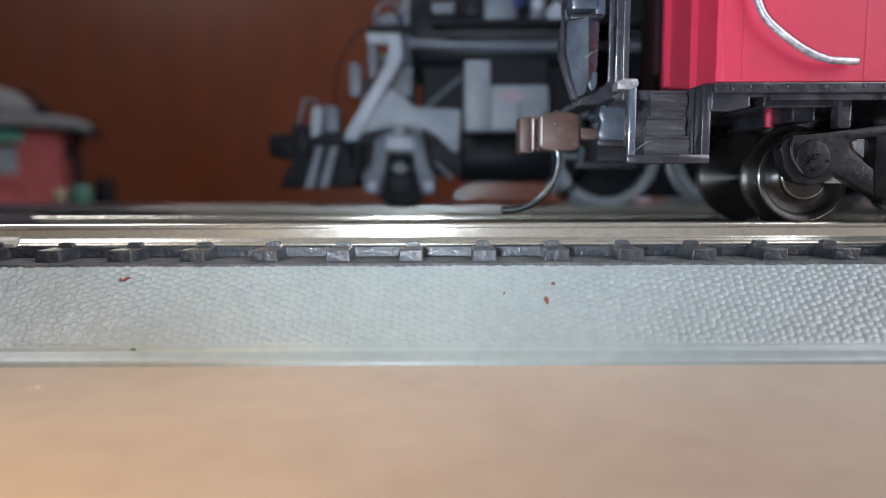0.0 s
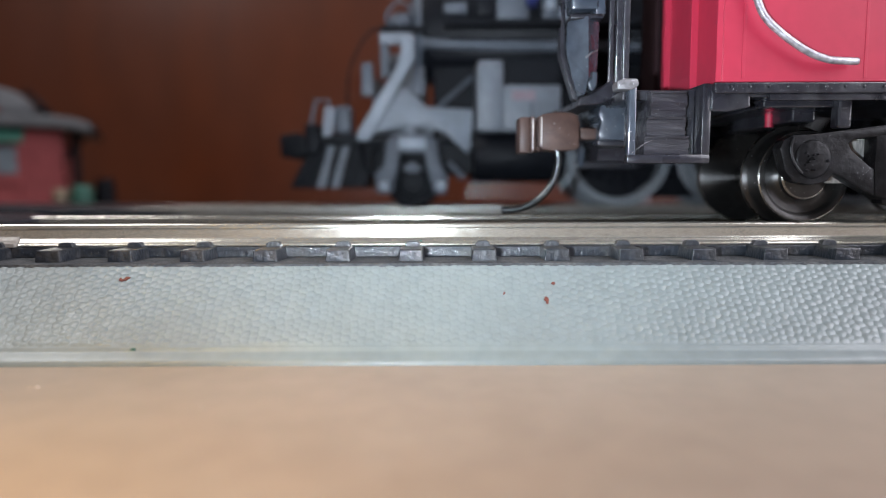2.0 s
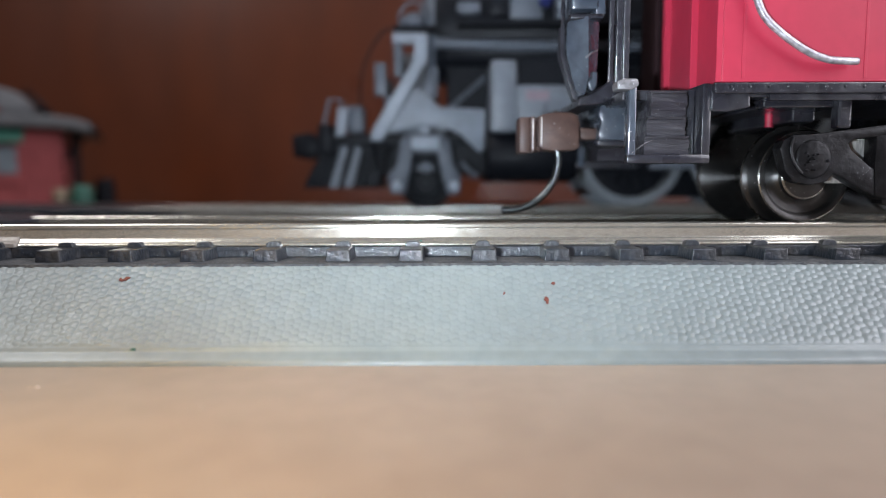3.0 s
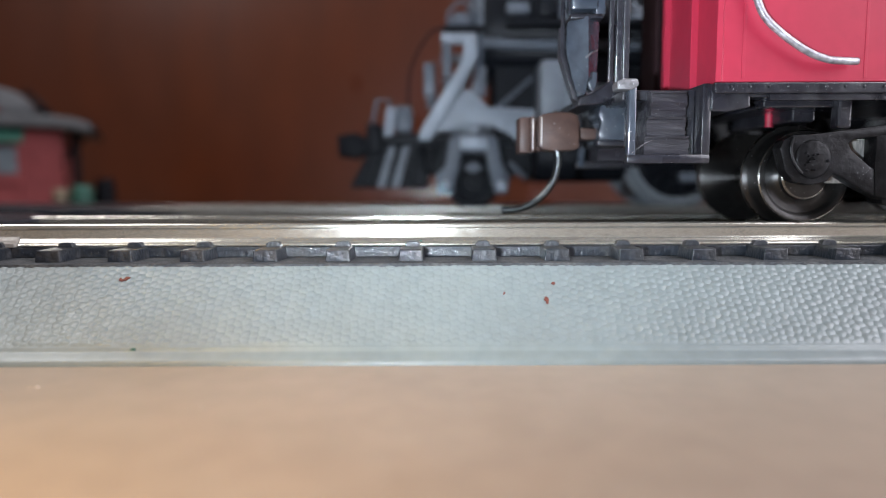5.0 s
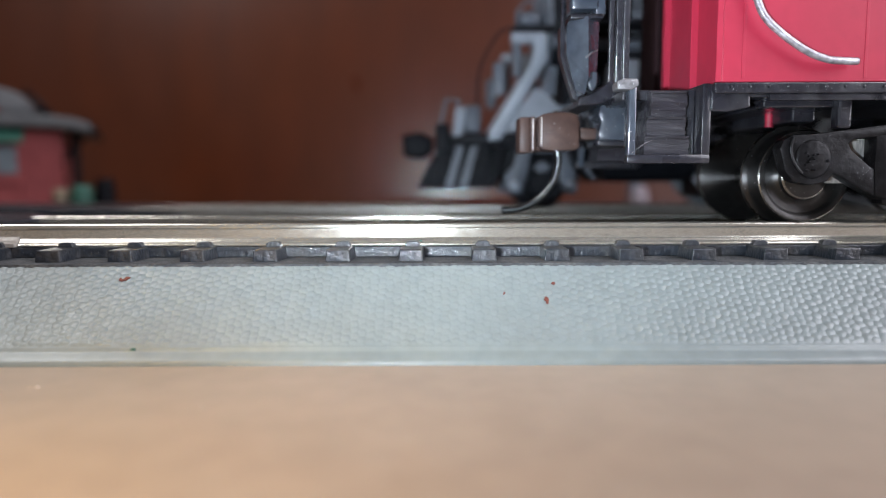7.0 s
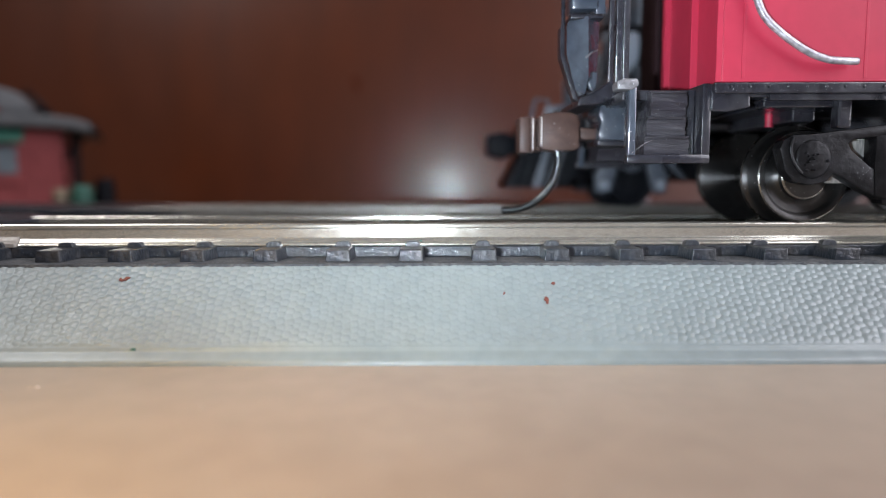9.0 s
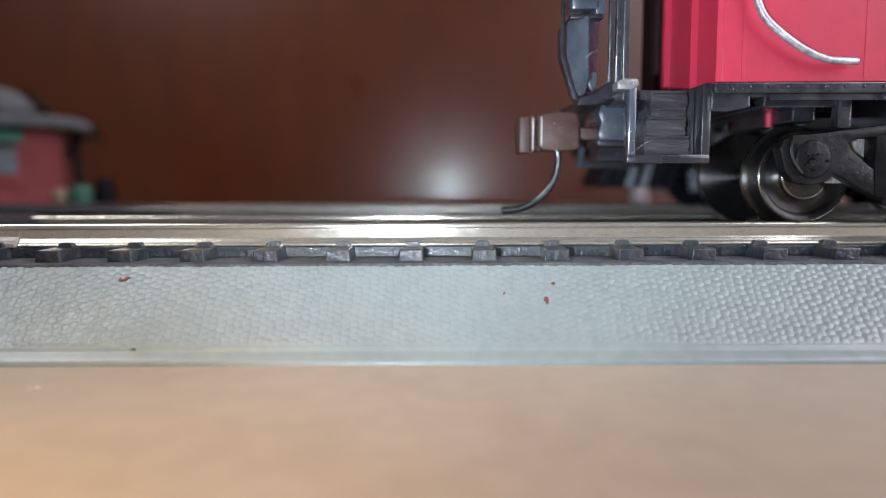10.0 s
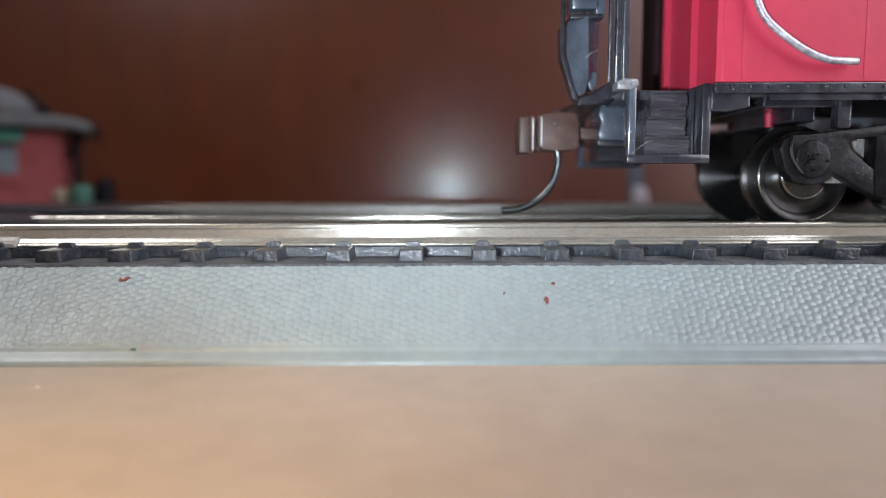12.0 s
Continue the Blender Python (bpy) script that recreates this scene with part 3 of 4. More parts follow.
    part("seam_or_glint", box(B(), 11.35, 11.5, 85.5, 85.8, 21.8, 25.8, 0.05), PALEMETAL, k, "pale strip painted for the highlight on the edge")
    part("shank", box(B(), 17.0, 20.2, 86.9, 89.6, 23.15, 24.65, 0.2), BROWN, k, "", True)
    part("trip_pin", tube(B(), bend([(14.8, 87.6, 26.9), (14.85, 87.6, 22.0), (15.0, 87.5, 20.3), (14.2, 87.4, 17.6), (12.4, 87.2, 15.5), (10.0, 87.0, 14.35), (7.6, 86.9, 14.05)]), 0.46), WIRE, k, "bent dark steel trip pin", True)
    # grab iron on the side
    part("grab_iron", tube(B(), bend([(32.6, 72.6, 39.0), (33.0, 72.4, 36.8), (33.9, 72.3, 34.9), (35.8, 72.2, 33.1), (38.4, 72.2, 31.4), (40.6, 72.2, 30.55), (42.6, 72.4, 30.4), (44.0, 72.6, 30.4)]), 0.39), GRAB, c, "worn silver wire grab iron", True)
    truck(c, 54.2, Y1)
    truck(c, 126.0, Y1)
    return c


caboose()


# ---- steam locomotive on the far track ----
def driver(parent, x, side):
    """A spoked driving wheel, its centre at its own origin."""
    bm = B()
    R = 10.0
    lathe(bm, [(1.9, -1.0), (1.9, 1.0)], (0, 0, 0), "y", 20)
    prism(bm, [(8.6 * math.cos(a), 8.6 * math.sin(a)) for a in np.linspace(3.9, 5.5, 10)], -0.8, 0.8, "y", 0.1)
    lathe(bm, [(0.9, -1.6), (0.9, 1.0)], (4.6, 0, 0), "y", 12)
    w = part("driving_wheel", bm, LOCOBLACK, parent, "black spoked driving wheel with a whitened tyre", True)
    w.location = (x * MM, (Y2 + side * 8.4) * MM, 23.0 * MM)
    spoke = None
    for k in range(14):
        if spoke is None:
            spoke = part("spoke", tube(B(), [(1.4, 0, 0), (8.6, 0, 0)], 0.42, 6), LOCOBLACK, w)
            s = spoke
        else:
            s = shared("spoke", spoke, w, 0, 0, 0)
        s.rotation_euler = (0, 2 * math.pi * k / 14, 0)
    bm = B()
    seg = 64
    prof = [(8.3, -1.1), (9.9, -1.15), (10.0, -1.0), (10.05, 0.9), (10.6, 1.1), (10.6, 1.5), (8.3, 1.4)]
    prof = [(r, side * -d) for r, d in prof]
    rings = [[bm.verts.new((r * math.cos(2 * math.pi * i / seg), d, r * math.sin(2 * math.pi * i / seg))) for i in range(seg)] for r, d in prof + prof[:1]]
    for p, q in zip(rings, rings[1:]):
        for i in range(seg):
            bm.faces.new((p[i], p[(i + 1) % seg], q[(i + 1) % seg], q[i]))
    part("tyre", bm, TYRE, w, "whitened steel tyre", True)
    return w


def small_wheel(parent, x, side, radius, name="pilot_wheel"):
    k = radius / 5.45
    prof = [(r * k, d) for r, d in WHEEL]
    w = part(name, lathe(B(), prof if side < 0 else [(r, -d) for r, d in prof], (0, 0, 0), "y", 48), LOCOBLACK, parent, "black disc wheel", True)
    w.location = (x * MM, (Y2 + side * 8.1) * MM, (13.0 + radius) * MM)
    return w


def locomotive():
    """Front end towards -x. Returns the thing, and lists of (wheel, x, side, radius) and of rods."""
    g = thing("steam_locomotive", 0, 0, 0, "grey and black model steam locomotive rolling on the far track", "model locomotive")
    C = Y2
    n, f = C - 14.0, C + 14.0
    # boiler, smokebox, saddle
    part("boiler", lathe(B(), [(10.0, -6), (10.6, -4), (10.6, 26), (10.9, 27), (10.9, 96)], (0, C, 47.5), "x", 48), LOCOBLACK, g, "black boiler barrel", True)
    part("smokebox_front", lathe(B(), [(0.0, -9.4), (3.0, -9.2), (6.8, -8.0), (7.1, -7.4), (9.4, -7.2), (9.9, -6.3), (9.9, -5)], (0, C, 47.5), "x", 40), LOCOMID, g, "grey smokebox front", True)
    part("headlamp", lathe(B(), [(0.0, -11.4), (1.6, -11.4), (1.9, -11.0), (1.9, -8), (0.0, -8)], (0, C, 49.5), "x", 20), LOCOMID, g, "", True)
    for y, side in ((C - 10.4, -1), (C + 10.4, 1)):
        # running board and the pipe under it
        part("running_board", box(B(), -2, 92, y - 4.2, y + 4.2, 45.6, 46.6, 0.2), LOCOBLACK, g, "black running board")
        part("pipe", tube(B(), bend([(-6, y + side * 1.2, 43.0), (8, y + side * 1.2, 42.6), (30, y + side * 1.2, 42.4), (90, y + side * 1.2, 42.4)]), 1.0), LOCOMID, g, "grey pipe along the boiler", True)
        part("air_tank", lathe(B(), [(0, 0), (2.0, 0.3), (2.6, 1.2), (2.6, 36), (2.0, 37), (0, 37.3)], (-5, C + side * 7.4, 42.0), "x", 24), LOCOBLACK, g, "black cylindrical air tank", True)
    for x0, x1, z0, z1, m in ((-2.0, 2.2, 48.2, 50.2, LOCOMID), (4.0, 7.2, 47.8, 51.5, LOCOBLACK), (7.6, 13.5, 47.0, 53.5, LOCOMID), (16.0, 18.6, 47.2, 51.0, LOCOMID), (19.0, 23.0, 47.0, 49.2, LOCOGREY)):
        part("side_fitting", box(B(), x0, x1, n + 1.6, n + 5.0, z0, z1, 0.4), m, g, "", True)
    part("blue_lens", lathe(B(), [(0.0, 0), (1.1, 0), (1.2, 1.0), (0, 1.0)], (13.9, n + 1.0, 50.2), "y", 16), BLUE, g, "small dark blue lens", True)
    for x, z in ((17.0, 49.4), (20.5, 49.0)):
        part("fitting_knob", lathe(B(), [(0.0, -1.0), (0.8, -0.8), (1.0, 0), (0.8, 0.8), (0, 1)], (x, n + 1.2, z), "y", 12), LOCOGREY, g, "", True)
    # bell and bracket over the smokebox front
    part("front_lamp", lathe(B(), [(0.0, 0), (1.9, 0), (2.2, 0.6), (1.9, 2.0), (0.0, 2.3)], (-10.2, C - 8.0, 46.6), "z", 20), LOCOMID, g, "grey marker lamp", True)
    part("lamp_loop", tube(B(), bend([(-12.6, C - 8, 47.0), (-12.5, C - 8, 49.4), (-10.2, C - 8, 51.3), (-7.9, C - 8, 49.4), (-7.8, C - 8, 47.0)]), 0.28), LOCOMID, g, "", True)
    part("lamp_shelf", box(B(), -13.6, -5.5, C - 11, C - 4, 45.0, 46.4, 0.3), LOCOBLACK, g)
    part("handrail", tube(B(), bend([(-13.0, C - 9, 46.2), (-15.6, C - 9, 45.6), (-18.2, C - 9, 42.0), (-19.9, C - 9, 37.0), (-20.2, C - 9, 26.9)]), 0.2, 8), LOCOBLACK, g, "thin dark curved handrail", True)
    # braces from the smokebox down to the pilot deck, near and far
    for side in (-1, 1):
        y0, y1 = sorted((C + side * 11.2, C + side * 9.4))
        part("front_brace", prism(B(), [(-7.4, 44.8), (-7.2, 40.2), (-15.9, 25.4), (-18.2, 25.4), (-18.0, 27.0), (-10.0, 40.2), (-9.7, 44.2)], y0 - 0.4, y1 + 0.2, "y", 0.35), LOCOGREY, g, "light grey slanting brace", True)
        part("brace_bracket", box(B(), -13.9, -7.6, y0, y1 + 0.3, 43.0, 45.0, 0.3), LOCOBRACE, g, "", True)
        part("brace_step", box(B(), -17.2, -15.0, y0 - 0.3, y1, 33.6, 39.6, 0.3), LOCOMID, g, "", True)
        part("side_post", box(B(), -13.7, -12.0, y0, y1, 37.0, 43.5, 0.3), LOCOMID, g, "", True)
        part("inner_stay", prism(B(), [(-8.5, 33.6), (-5.6, 33.6), (-5.4, 39.0), (-7.3, 39.2)], y0 + 0.4, y1 - 0.4, "y", 0.2), LOCOMID, g, "", True)
        # skirt plate over the pilot truck
        y0, y1 = sorted((C + side * 11.8, C + side * 10.6))
        part("skirt_plate", prism(B(), [(-9.6, 35.0), (-7.0, 33.4), (-5.2, 31.5), (3.4, 31.0), (3.0, 23.6), (2.0, 23.2), (-1.4, 26.6), (-4.2, 27.9), (-9.0, 28.2), (-15.2, 26.6), (-12.8, 30.6)], y0, y1, "y", 0.25), LOCOBRACE, g, "light grey skirt plate over the pilot truck", True)
        part("skirt_bolt", lathe(B(), [(0.0, -0.4), (0.7, -0.3), (0.8, 0), (0.8, 0.8)], (-7.9, C + side * 11.9, 27.3), "y", 14), LOCOGREY, g, "", True)
        # cylinder and valve chest
        y0, y1 = sorted((C + side * 15.0, C + side * 7.0))
        part("valve_chest", box(B(), 4.0, 8.6, y0, y1, 26.8, 39.4, 0.4), LOCOBODY, g, "grey valve chest", True)
        part("cylinder_jacket", prism(B(), [(8.62, 26.8), (8.62, 35.0), (19.0, 35.0), (19.2, 27.0)], y0 + 0.25, y1, "y", 0.4), LOCOBODY, g, "grey cylinder jacket", True)
        part("jacket_rim", box(B(), 13.5, 14.0, y0 - 0.1, y1, 27.2, 32.0, 0.1), LOCOMID, g)
        part("marking", box(B(), 10.2, 14.4, C + side * 15.02 - 0.05, C + side * 15.02 + 0.05, 32.3, 34.0, 0), REDMARK, g, "greyish red marking")
        part("valve_recess", box(B(), 8.7, 19.4, C + side * 9 - 3, C + side * 9 + 3, 35.2, 40.2, 0.3), LOCOBLACK, g)
        part("lower_cylinder", lathe(B(), [(0, 0), (4.6, 0.2), (5.0, 0.8), (5.0, 16.2), (4.6, 16.8), (0, 17)], (3.2, C + side * 9.2, 22.6), "x", 28), LOCOBLACK, g, "black lower cylinder", True)
        part("piston_rod", tube(B(), [(20, C + side * 9.2, 22.6), (29, C + side * 9.2, 22.6)], 0.6), TYRE, g, "", True)
        part("crosshead_guide", box(B(), 19.4, 33.0, C + side * 10.4 - 0.6, C + side * 10.4 + 0.6, 24.8, 26.0, 0.2), LOCOMID, g)
        part("drain_pipe", tube(B(), [(-1.2, C + side * 10.8, 21.4), (1.8, C + side * 10.8, 18.4)], 0.5), LOCOMID, g, "", True)
    part("diagonal_stay", tube(B(), [(-3.5, C - 8.0, 31.5), (3.5, C - 8.0, 37.5)], 0.45), LOCOMID, g, "", True)
    # two black blocks added to hide the wall behind the running gear
    part("gap_block", box(B(), 18.6, 90, C - 7.5, C + 7.5, 27, 40, 0.5), LOCOBLACK, g, "black block added to fill the gap under the boiler")
    part("wheel_gap_block", box(B(), 24, 88, C - 6.4, C + 6.4, 14.6, 19.2, 0.5), LOCOBLACK, g, "black block added to fill the gap between the driving wheels")
    part("saddle", box(B(), -4, 18, C - 7, C + 7, 25, 40, 0.5), LOCOBLACK, g, "black saddle under the smokebox")
    part("frame", box(B(), -20, 92, C - 5, C + 5, 19.0, 27.0, 0.5), LOCOBLACK, g, "black main frame")
    # pilot with slats, deck, coupler, lift bar
    part("pilot_deck", box(B(), -25.5, -10, C - 10.5, C + 10.5, 24.6, 26.8, 0.4), LOCOBLACK, g, "black pilot deck")
    part("pilot_beam", box(B(), -28.0, -25.3, C - 11, C + 11, 23.0, 28.6, 0.5), LOCOBLACK, g, "black pilot beam", True)
    part("pilot", prism(B(), [(-31.4, 16.6), (-30.8, 18.2), (-27.0, 25.0), (-17.5, 25.0), (-16.5, 16.6)], C - 8.6, C + 8.6, "y", 0.4), LOCOBLACK, g, "black slatted pilot")
    for i in range(6):
        x = (-30.0, -28.2, -26.3, -23.6, -20.6, -17.8)[i]
        wide = 1.7 if i in (2, 3) else 1.0
        part("pilot_slat", prism(B(), [(x, 16.7), (x + wide, 16.7), (x + 2.5 + wide * 0.8, 25.0), (x + 2.5, 25.0)], C - 9.3, C - 8.5, "y", 0.15), LOCOBODY if i in (2, 3) else LOCOBLACK, g, "", True)
    part("front_coupler", prism(B(), [(-34.4, 22.8), (-34.6, 27.0), (-31.0, 27.6), (-28.5, 26.4), (-28.5, 23.6), (-31, 22.2)], C - 3, C + 3, "y", 0.5), LOCOBLACK, g, "dark knuckle coupler", True)
    part("lift_bar", tube(B(), [(-26.6, C - 9.5, 27.6), (-26.9, C - 9.5, 29.0), (-25.9, C - 9.5, 33.2), (-23.6, C - 9.5, 33.0), (-23.4, C - 9.5, 29.4)], 0.36), LOCOMID, g, "bent grey lift bar", True)
    part("deck_plate", prism(B(), [(-24.2, 31.6), (-22.2, 31.6), (-22.9, 26.4), (-24.8, 26.2)], C - 10.8, C - 9.8, "y", 0.2), LOCOBRACE, g, "", True)
    part("deck_box", box(B(), -22.6, -19.4, C - 10, C - 5.5, 27.0, 32.0, 0.5), LOCOMID, g, "grey box on the pilot deck", True)
    # pilot truck
    for side in (-1, 1):
        y0, y1 = sorted((C + side * 11.6, C + side * 10.2))
        out = [(-14.6, 15.6), (-15.0, 19.0), (-13.2, 21.0), (-12.6, 25.4), (-11.4, 26.6), (-4.6, 26.6), (-3.4, 25.4), (-2.6, 21.0), (-1.2, 18.6), (-1.6, 15.4), (-3.8, 15.4), (-5.0, 19.6), (-5.6, 23.2), (-10.2, 23.2), (-10.8, 19.6), (-11.8, 15.6)]
        t = part("pilot_truck" if side < 0 else "truck_side", prism(B(), out, y0, y1, "y", 0.3), LOCOMID, g, "grey pilot truck frame", True)
        part("truck_plate", box(B(), -10.4, -5.4, y0 - 0.4, y1 - 0.6, 23.8, 26.2, 0.3), LOCOGREY, t, "", True)
        for x in (-13.2, -2.6):
            part("journal", lathe(B(), [(0.0, -0.7), (0.8, -0.6), (1.0, 0), (1.0, 1)], (x, C + side * 11.6, 17.0), "y", 14), LOCOGREY, t, "", True)
        part("truck_spring", prism(B(), [(-9.8, 20.2), (-7.9, 21.6), (-6.0, 20.2), (-7.9, 19.4)], y0 - 0.2, y1, "y", 0.2), LOCOMID, t, "", True)
    wheels = []
    for x in (-7.9,):
        for side in (-1, 1):
            wheels.append((small_wheel(g, x, side, 4.6), x, side, 4.6))
    for x in (31.0, 53.4, 75.8):
        for side in (-1, 1):
            wheels.append((driver(g, x, side), x, side, 10.0))
    rods = []
    for side in (-1, 1):
        r = part("side_rod", prism(B(), [(-1.2, -0.9), (-1.2, 0.9), (46.0, 0.9), (46.0, -0.9)], -0.4, 0.4, "y", 0.2), LOCOMID, g, "grey coupling rod", True)
        r.location = (31.0 * MM, (C + side * 10.4) * MM, 23.0 * MM)
        rods.append((r, side))
    # cab
    part("cab", box(B(), 92, 118, C - 15, C + 15, 27, 66, 0.6), LOCOBLACK, g, "black cab", True)
    part("cab_roof", prism(B(), [(C - 16, 65.5), (C - 10, 69), (C + 10, 69), (C + 16, 65.5)], 90, 122, "x", 0.4), LOCOBLACK, g)
    for x in (96.5, 107):
        part("cab_window", box(B(), x, x + 7.5, C - 15.15, C - 14.9, 50, 60, 0.05), PANE, g)
    # trailing wheels
    for side in (-1, 1):
        wheels.append((small_wheel(g, 101.0, side, 6.0, "trailing_wheel"), 101.0, side, 6.0))
    return g, wheels, rods


# ---- far things ----
def station():
    """A low house turned a little to the tracks, its near corner at its own origin."""
    s = thing("station_house", -115.8, 205, 0, "small red model station with grey roof and green trim", "model building")
    s.rotation_euler = (0, 0, radians(25))
    for n, dims in (("wall", (-62, 0, 0, 1.6, 0, 34.1)), ("end_wall", (-1.6, 0, 1.61, 40, 0, 34.1)), ("end_wall", (-62, -60.4, 1.61, 40, 0, 34.1)), ("back_wall", (-60.39, -1.61, 38.4, 40, 0, 34.1))):
        part(n, box(B(), *dims, 0.2), HOUSERED, s, "red station wall")
    for x in (-1.3, -12.0, -31.0, -50.0):
        part("batten", box(B(), x, x + 1.5, -0.5, 0.3, 0, 34.0, 0.2), HOUSERED, s)
    part("porch_post", box(B(), 2.4, 4.6, 9, 11.2, 0, 34.6, 0.3), LOCOBLACK, s, "dark porch post")
    part("brace", prism(B(), [(0.1, 24.5), (0.1, 27.0), (6.6, 33.8), (8.2, 33.8)], 9.4, 10.8, "y", 0.2), LOCOBLACK, s, "dark roof brace")
    part("roof", prism(B(), [(-68, 34.2), (-68, 37.7), (-2, 37.7), (4.5, 37.0), (8.4, 35.6), (9.4, 33.6), (7.6, 33.2), (4.5, 33.9), (0, 34.2)], -5.5, 45, "y", 0.8), ROOFGREY, s, "grey roof with a drooping end", True)
    # black strips put in for the shadow beside the roof and dormer ends
    part("roof_shadow", prism(B(), [(6.6, 36.9), (9.0, 35.8), (10.6, 33.4), (9.2, 32.6), (8.9, 34.0), (8.0, 35.6)], -4.5, 44, "y", 0.2), LOCOBLACK, s, "dark strip standing in for the shadow at the roof's end", True)
    part("dormer_shadow", prism(B(), [(-9.0, 44.4), (-5.6, 41.6), (-4.0, 38.5), (-2.6, 38.5), (-4.2, 42.0), (-8.0, 45.2)], -2.4, 29, "y", 0.2), LOCOBLACK, s, "dark strip standing in for the shadow at the roof's end", True)
    for k in range(9):
        part("roof_rib", box(B(), -64 + k * 7.4, -63.2 + k * 7.4, -5.7, 45, 37.5, 38.1, 0.2), ROOFGREY, s)
    part("dormer", prism(B(), [(-44, 38.0), (-44, 42.0), (-37, 45.8), (-16, 45.8), (-10.0, 44.2), (-6.6, 41.2), (-5.4, 38.0)], -3, 30, "y", 0.9), ROOFGREY, s, "grey rounded dormer roof", True)
    part("dormer_front", prism(B(), [(-40, 38.8), (-35, 41.6), (-20, 41.6), (-13.5, 38.8)], -3.9, -2.9, "y", 0.2), HOUSERED, s)
    for x in (-17.8, -40.0):
        w = part("window", box(B(), x, x + 7.6, -0.9, 0.2, 17.0, 30.2, 0.2), HOUSERED, s, "framed window")
        part("window_pane", box(B(), x + 1.2, x + 6.4, -1.2, -0.7, 20.5, 28.5, 0.1), PANE, w, "grey pane")
        part("window_awning", prism(B(), [(-1.0, 33.8), (-4.6, 29.6), (-4.6, 30.4), (-1.0, 34.1)], x - 0.8, x + 8.6, "x", 0.1), GREEN, s, "dull green awning")


def barrel(x, y, r, h, mat, label, name="barrel"):
    b = thing(name, 0, 0, 0, label, "model barrel", "platform goods")
    part("cask", lathe(B(), [(r * 0.82, 0), (r * 0.96, h * 0.25), (r, h * 0.5), (r * 0.96, h * 0.75), (r * 0.82, h)], (x, y, 0.0), "z", 20), mat, b, "", True)
    for z in (0.2, 0.8):
        part("hoop", lathe(B(), [(r * 0.95, -0.4), (r * 0.99, 0.4)], (x, y, h * z), "z", 20), LOCOBLACK, b)


def crumb(x, s, w):
    """A flake of rust-red dirt lying on the slope of the roadbed, s of the way down."""
    bm = B()
    rng = random.Random(int(x * 10))
    for k in range(4):
        a = rng.uniform(0, 6.28)
        box(bm, -w * 0.3, w * 0.3, -w * 0.18, w * 0.18, -0.02, 0.14, 0.03)
        bmesh.ops.rotate(bm, verts=bm.verts[:], cent=(0, 0, 0), matrix=Matrix.Rotation(a, 3, "Z"))
        bmesh.ops.translate(bm, verts=bm.verts[:], vec=(rng.uniform(-0.35, 0.35) * w, rng.uniform(-0.2, 0.2) * w, 0))
    o = part("crumb", bm, CRUMB)
    o.matrix_world = Matrix.Translation(Vector((x, Y1 - 15.85 - 7.75 * s - 0.06, 9.0 - 7.5 * s + 0.06)) * MM) @ Matrix.Rotation(math.atan2(7.5, 7.75), 4, "X")
    return tagged(o, "rust-red crumb of dirt stuck on the grey roadbed", "crumb", "crumbs on the roadbed")


station()
barrel(-116.5, 205, 2.4, 16, GOLD, "straw-coloured model barrel beside the red station")
barrel(-110.6, 206, 3.4, 17, GREEN, "dark green model barrel beside the red station")
barrel(-106.5, 212, 3.2, 19, LOCOBLACK, "black model barrel beside the red station")
post = thing("track_post", 0, 0, 0, "pale pinkish model post with a round base beyond the tracks", "model post")
part("shaft", box(B(), 59.6, 63.6, 214, 217, 0, 27, 0.5), LOCOMID, post, "grey shaft")
part("base", lathe(B(), [(2.6, 0), (2.8, 10), (2.6, 13.5), (1.8, 15.6), (0.6, 16.4)], (61.6, 210, 0), "z", 20), DULLPINK, post, "dull pink rounded base", True)
for x, s, w in ((-34.5, 0.19, 0.45), (-33.6, 0.19, 0.6), (10.75, 0.5, 0.75), (11.6, 0.28, 0.5), (6.3, 0.4, 0.3)):
    crumb(x, s, w)

for x, y, r, m in ((-35.7, 57.3, 0.24, LINT), (-36.2, 57.0, 0.14, LINT), (-19.4, 51.9, 0.22, LINT), (0.05, 64.05, 0.3, CRUMB), (14.3, 64.05, 0.25, CRUMB)):
    speck = part("dust_speck", lathe(B(), [(r, 0.0), (r * 0.8, r * 0.3), (r * 0.3, r * 0.5)], (x, y, 0.0), "z", 7), m)
    tagged(speck, "small crumb of dust lying on the tan tabletop", "crumb", "dust on the tabletop")

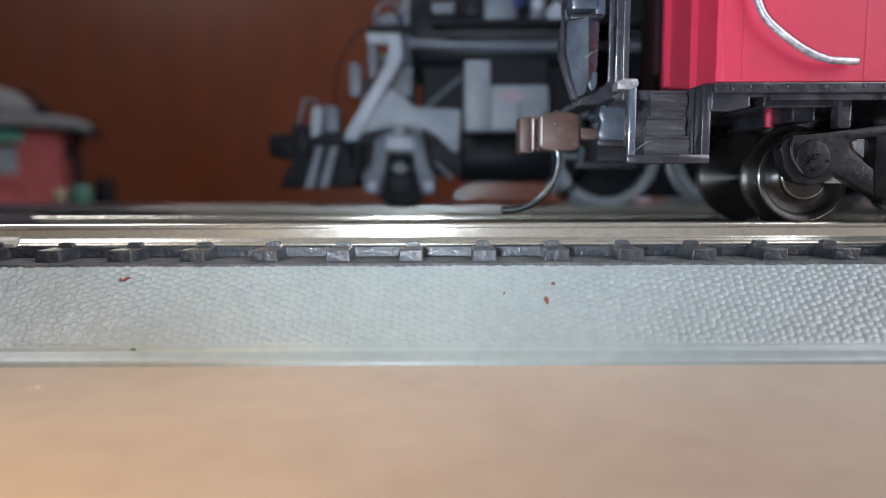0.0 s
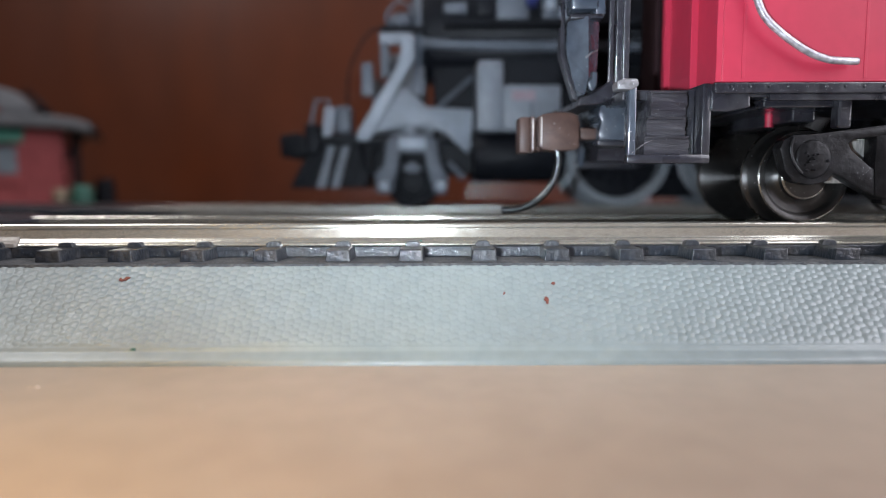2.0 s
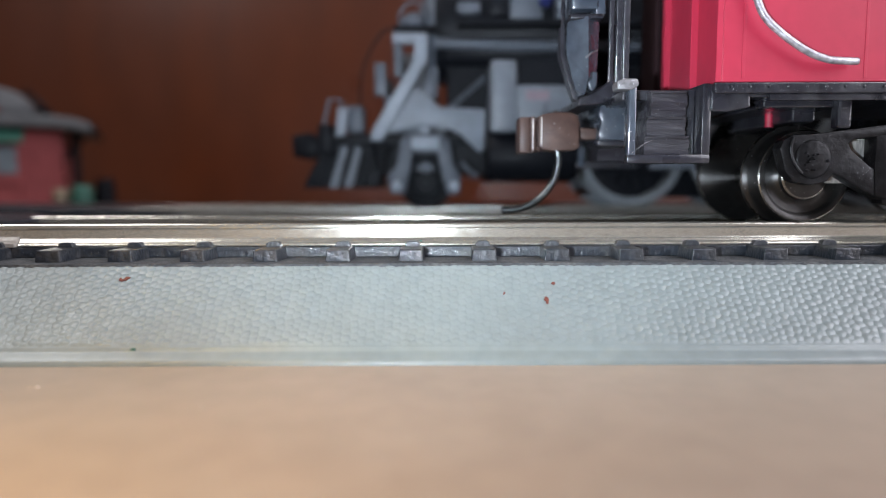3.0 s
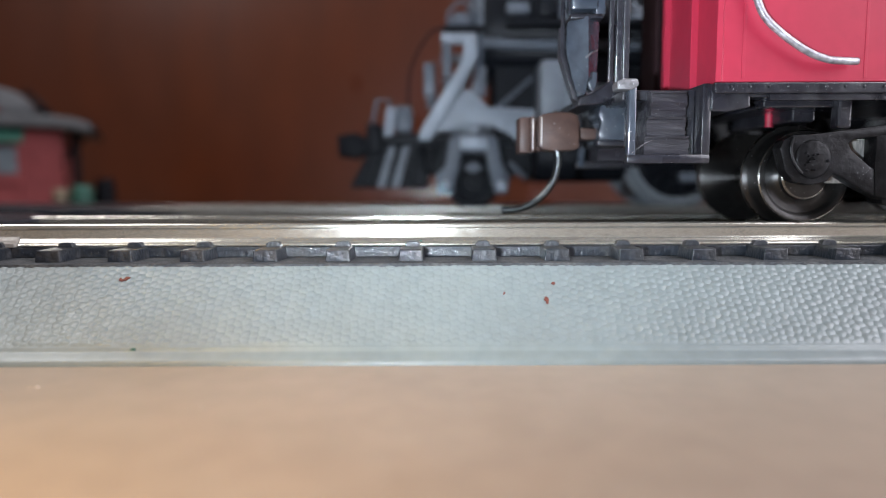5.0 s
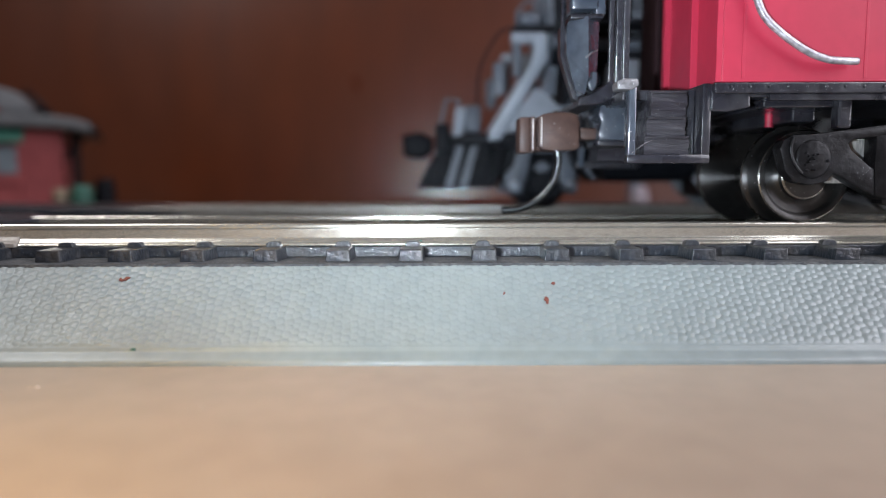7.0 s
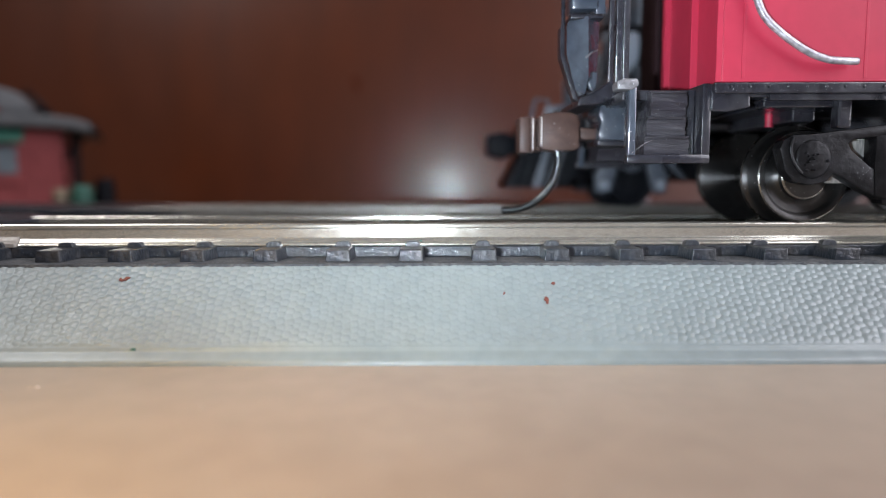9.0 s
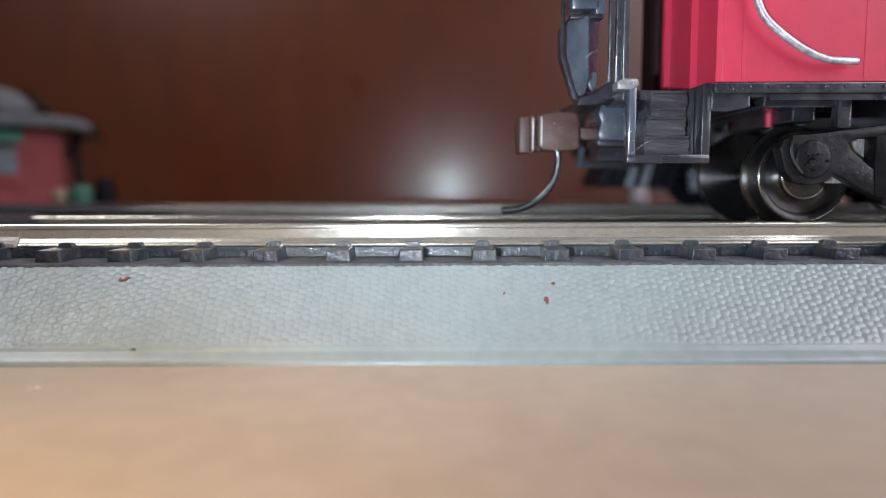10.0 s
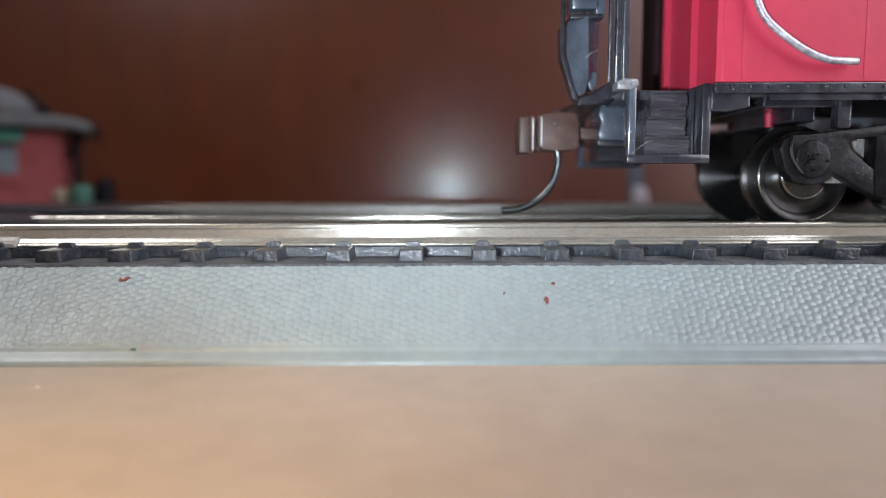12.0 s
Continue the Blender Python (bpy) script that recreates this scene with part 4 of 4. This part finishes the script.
hair = part("lint_hair", tube(B(), bend([(20.7, 73.9, 20.9), (21.3, 73.6, 21.4), (22.0, 73.8, 21.9), (22.9, 73.7, 22.3)]), 0.022, 5), GRAB, None, "", True)
tagged(hair, "fine pale lint hair caught on the black step", "lint")
for x, y, z, w, m in ((-2.6, 77.9, 11.0, 0.2, GREEN), (-30.4, 64.2, 1.62, 0.3, GREEN)):
    fleck = part("fleck", prism(B(), [(x - w, z - w * 0.3), (x + w * 0.6, z - w * 0.4), (x + w, z + w * 0.2), (x - w * 0.2, z + w * 0.5)], y - 0.15, y + 0.1, "y", 0.03), m)
    tagged(fleck, "tiny fleck of dirt stuck on the track", "crumb", "flecks on the track")

loco, loco_wheels, loco_rods = locomotive()

# ---- movement ----
WAY = ((0, 0), (0.5, 0.02), (1.0, 0.36), (1.5, 1.15), (2.0, 2.25), (2.5, 3.4), (3.0, 4.7), (4.0, 8.6), (5.0, 13.7), (5.5, 17.35), (6.0, 20.95), (6.5, 23.45), (7.0, 26.6), (7.2, 28.0),
       (7.6, 30.5), (8.0, 33.1), (8.4, 36.1), (8.8, 40.2), (9.0, 43.3), (9.2, 46.9), (9.4, 50.5), (9.6, 54.0), (9.8, 57.5), (10.0, 60.9), (10.2, 64.5), (10.4, 67.6), (10.6, 70.3), (11.0, 75.0), (11.5, 80.6), (12.0, 86.0))


def way(t):
    """Millimetres that the locomotive has gone at t seconds."""
    k = max(i for i in range(len(WAY) - 1) if WAY[i][0] <= t)
    (t0, s0), (t1, s1) = WAY[k], WAY[k + 1]

    def slope(i):
        a, b = max(i - 1, 0), min(i + 1, len(WAY) - 1)
        return (WAY[b][1] - WAY[a][1]) / (WAY[b][0] - WAY[a][0])
    u, h = (t - t0) / (t1 - t0), t1 - t0
    return ((2 * u ** 3 - 3 * u * u + 1) * s0 + (u ** 3 - 2 * u * u + u) * h * slope(k)
            + (3 * u * u - 2 * u ** 3) * s1 + (u ** 3 - u * u) * h * slope(k + 1))


def motions():
    times = [i * 0.1 for i in range(121)]
    walk(loco, [(t, pose(way(t) * MM, 0, 0)) for t in times])
    for wheel, x, side, radius in loco_wheels:
        where = wheel.location.copy()
        walk(wheel, [(t, pose(*where, 0, math.degrees(way(t) / radius), 0)) for t in times])
    for rod, side in loco_rods:
        where = rod.location.copy()
        rows = []
        for t in times:
            a = way(t) / 10.0
            rows.append((t, pose(where.x + 4.6 * MM * math.cos(a), where.y, where.z - 4.6 * MM * math.sin(a))))
        walk(rod, rows)


motions()
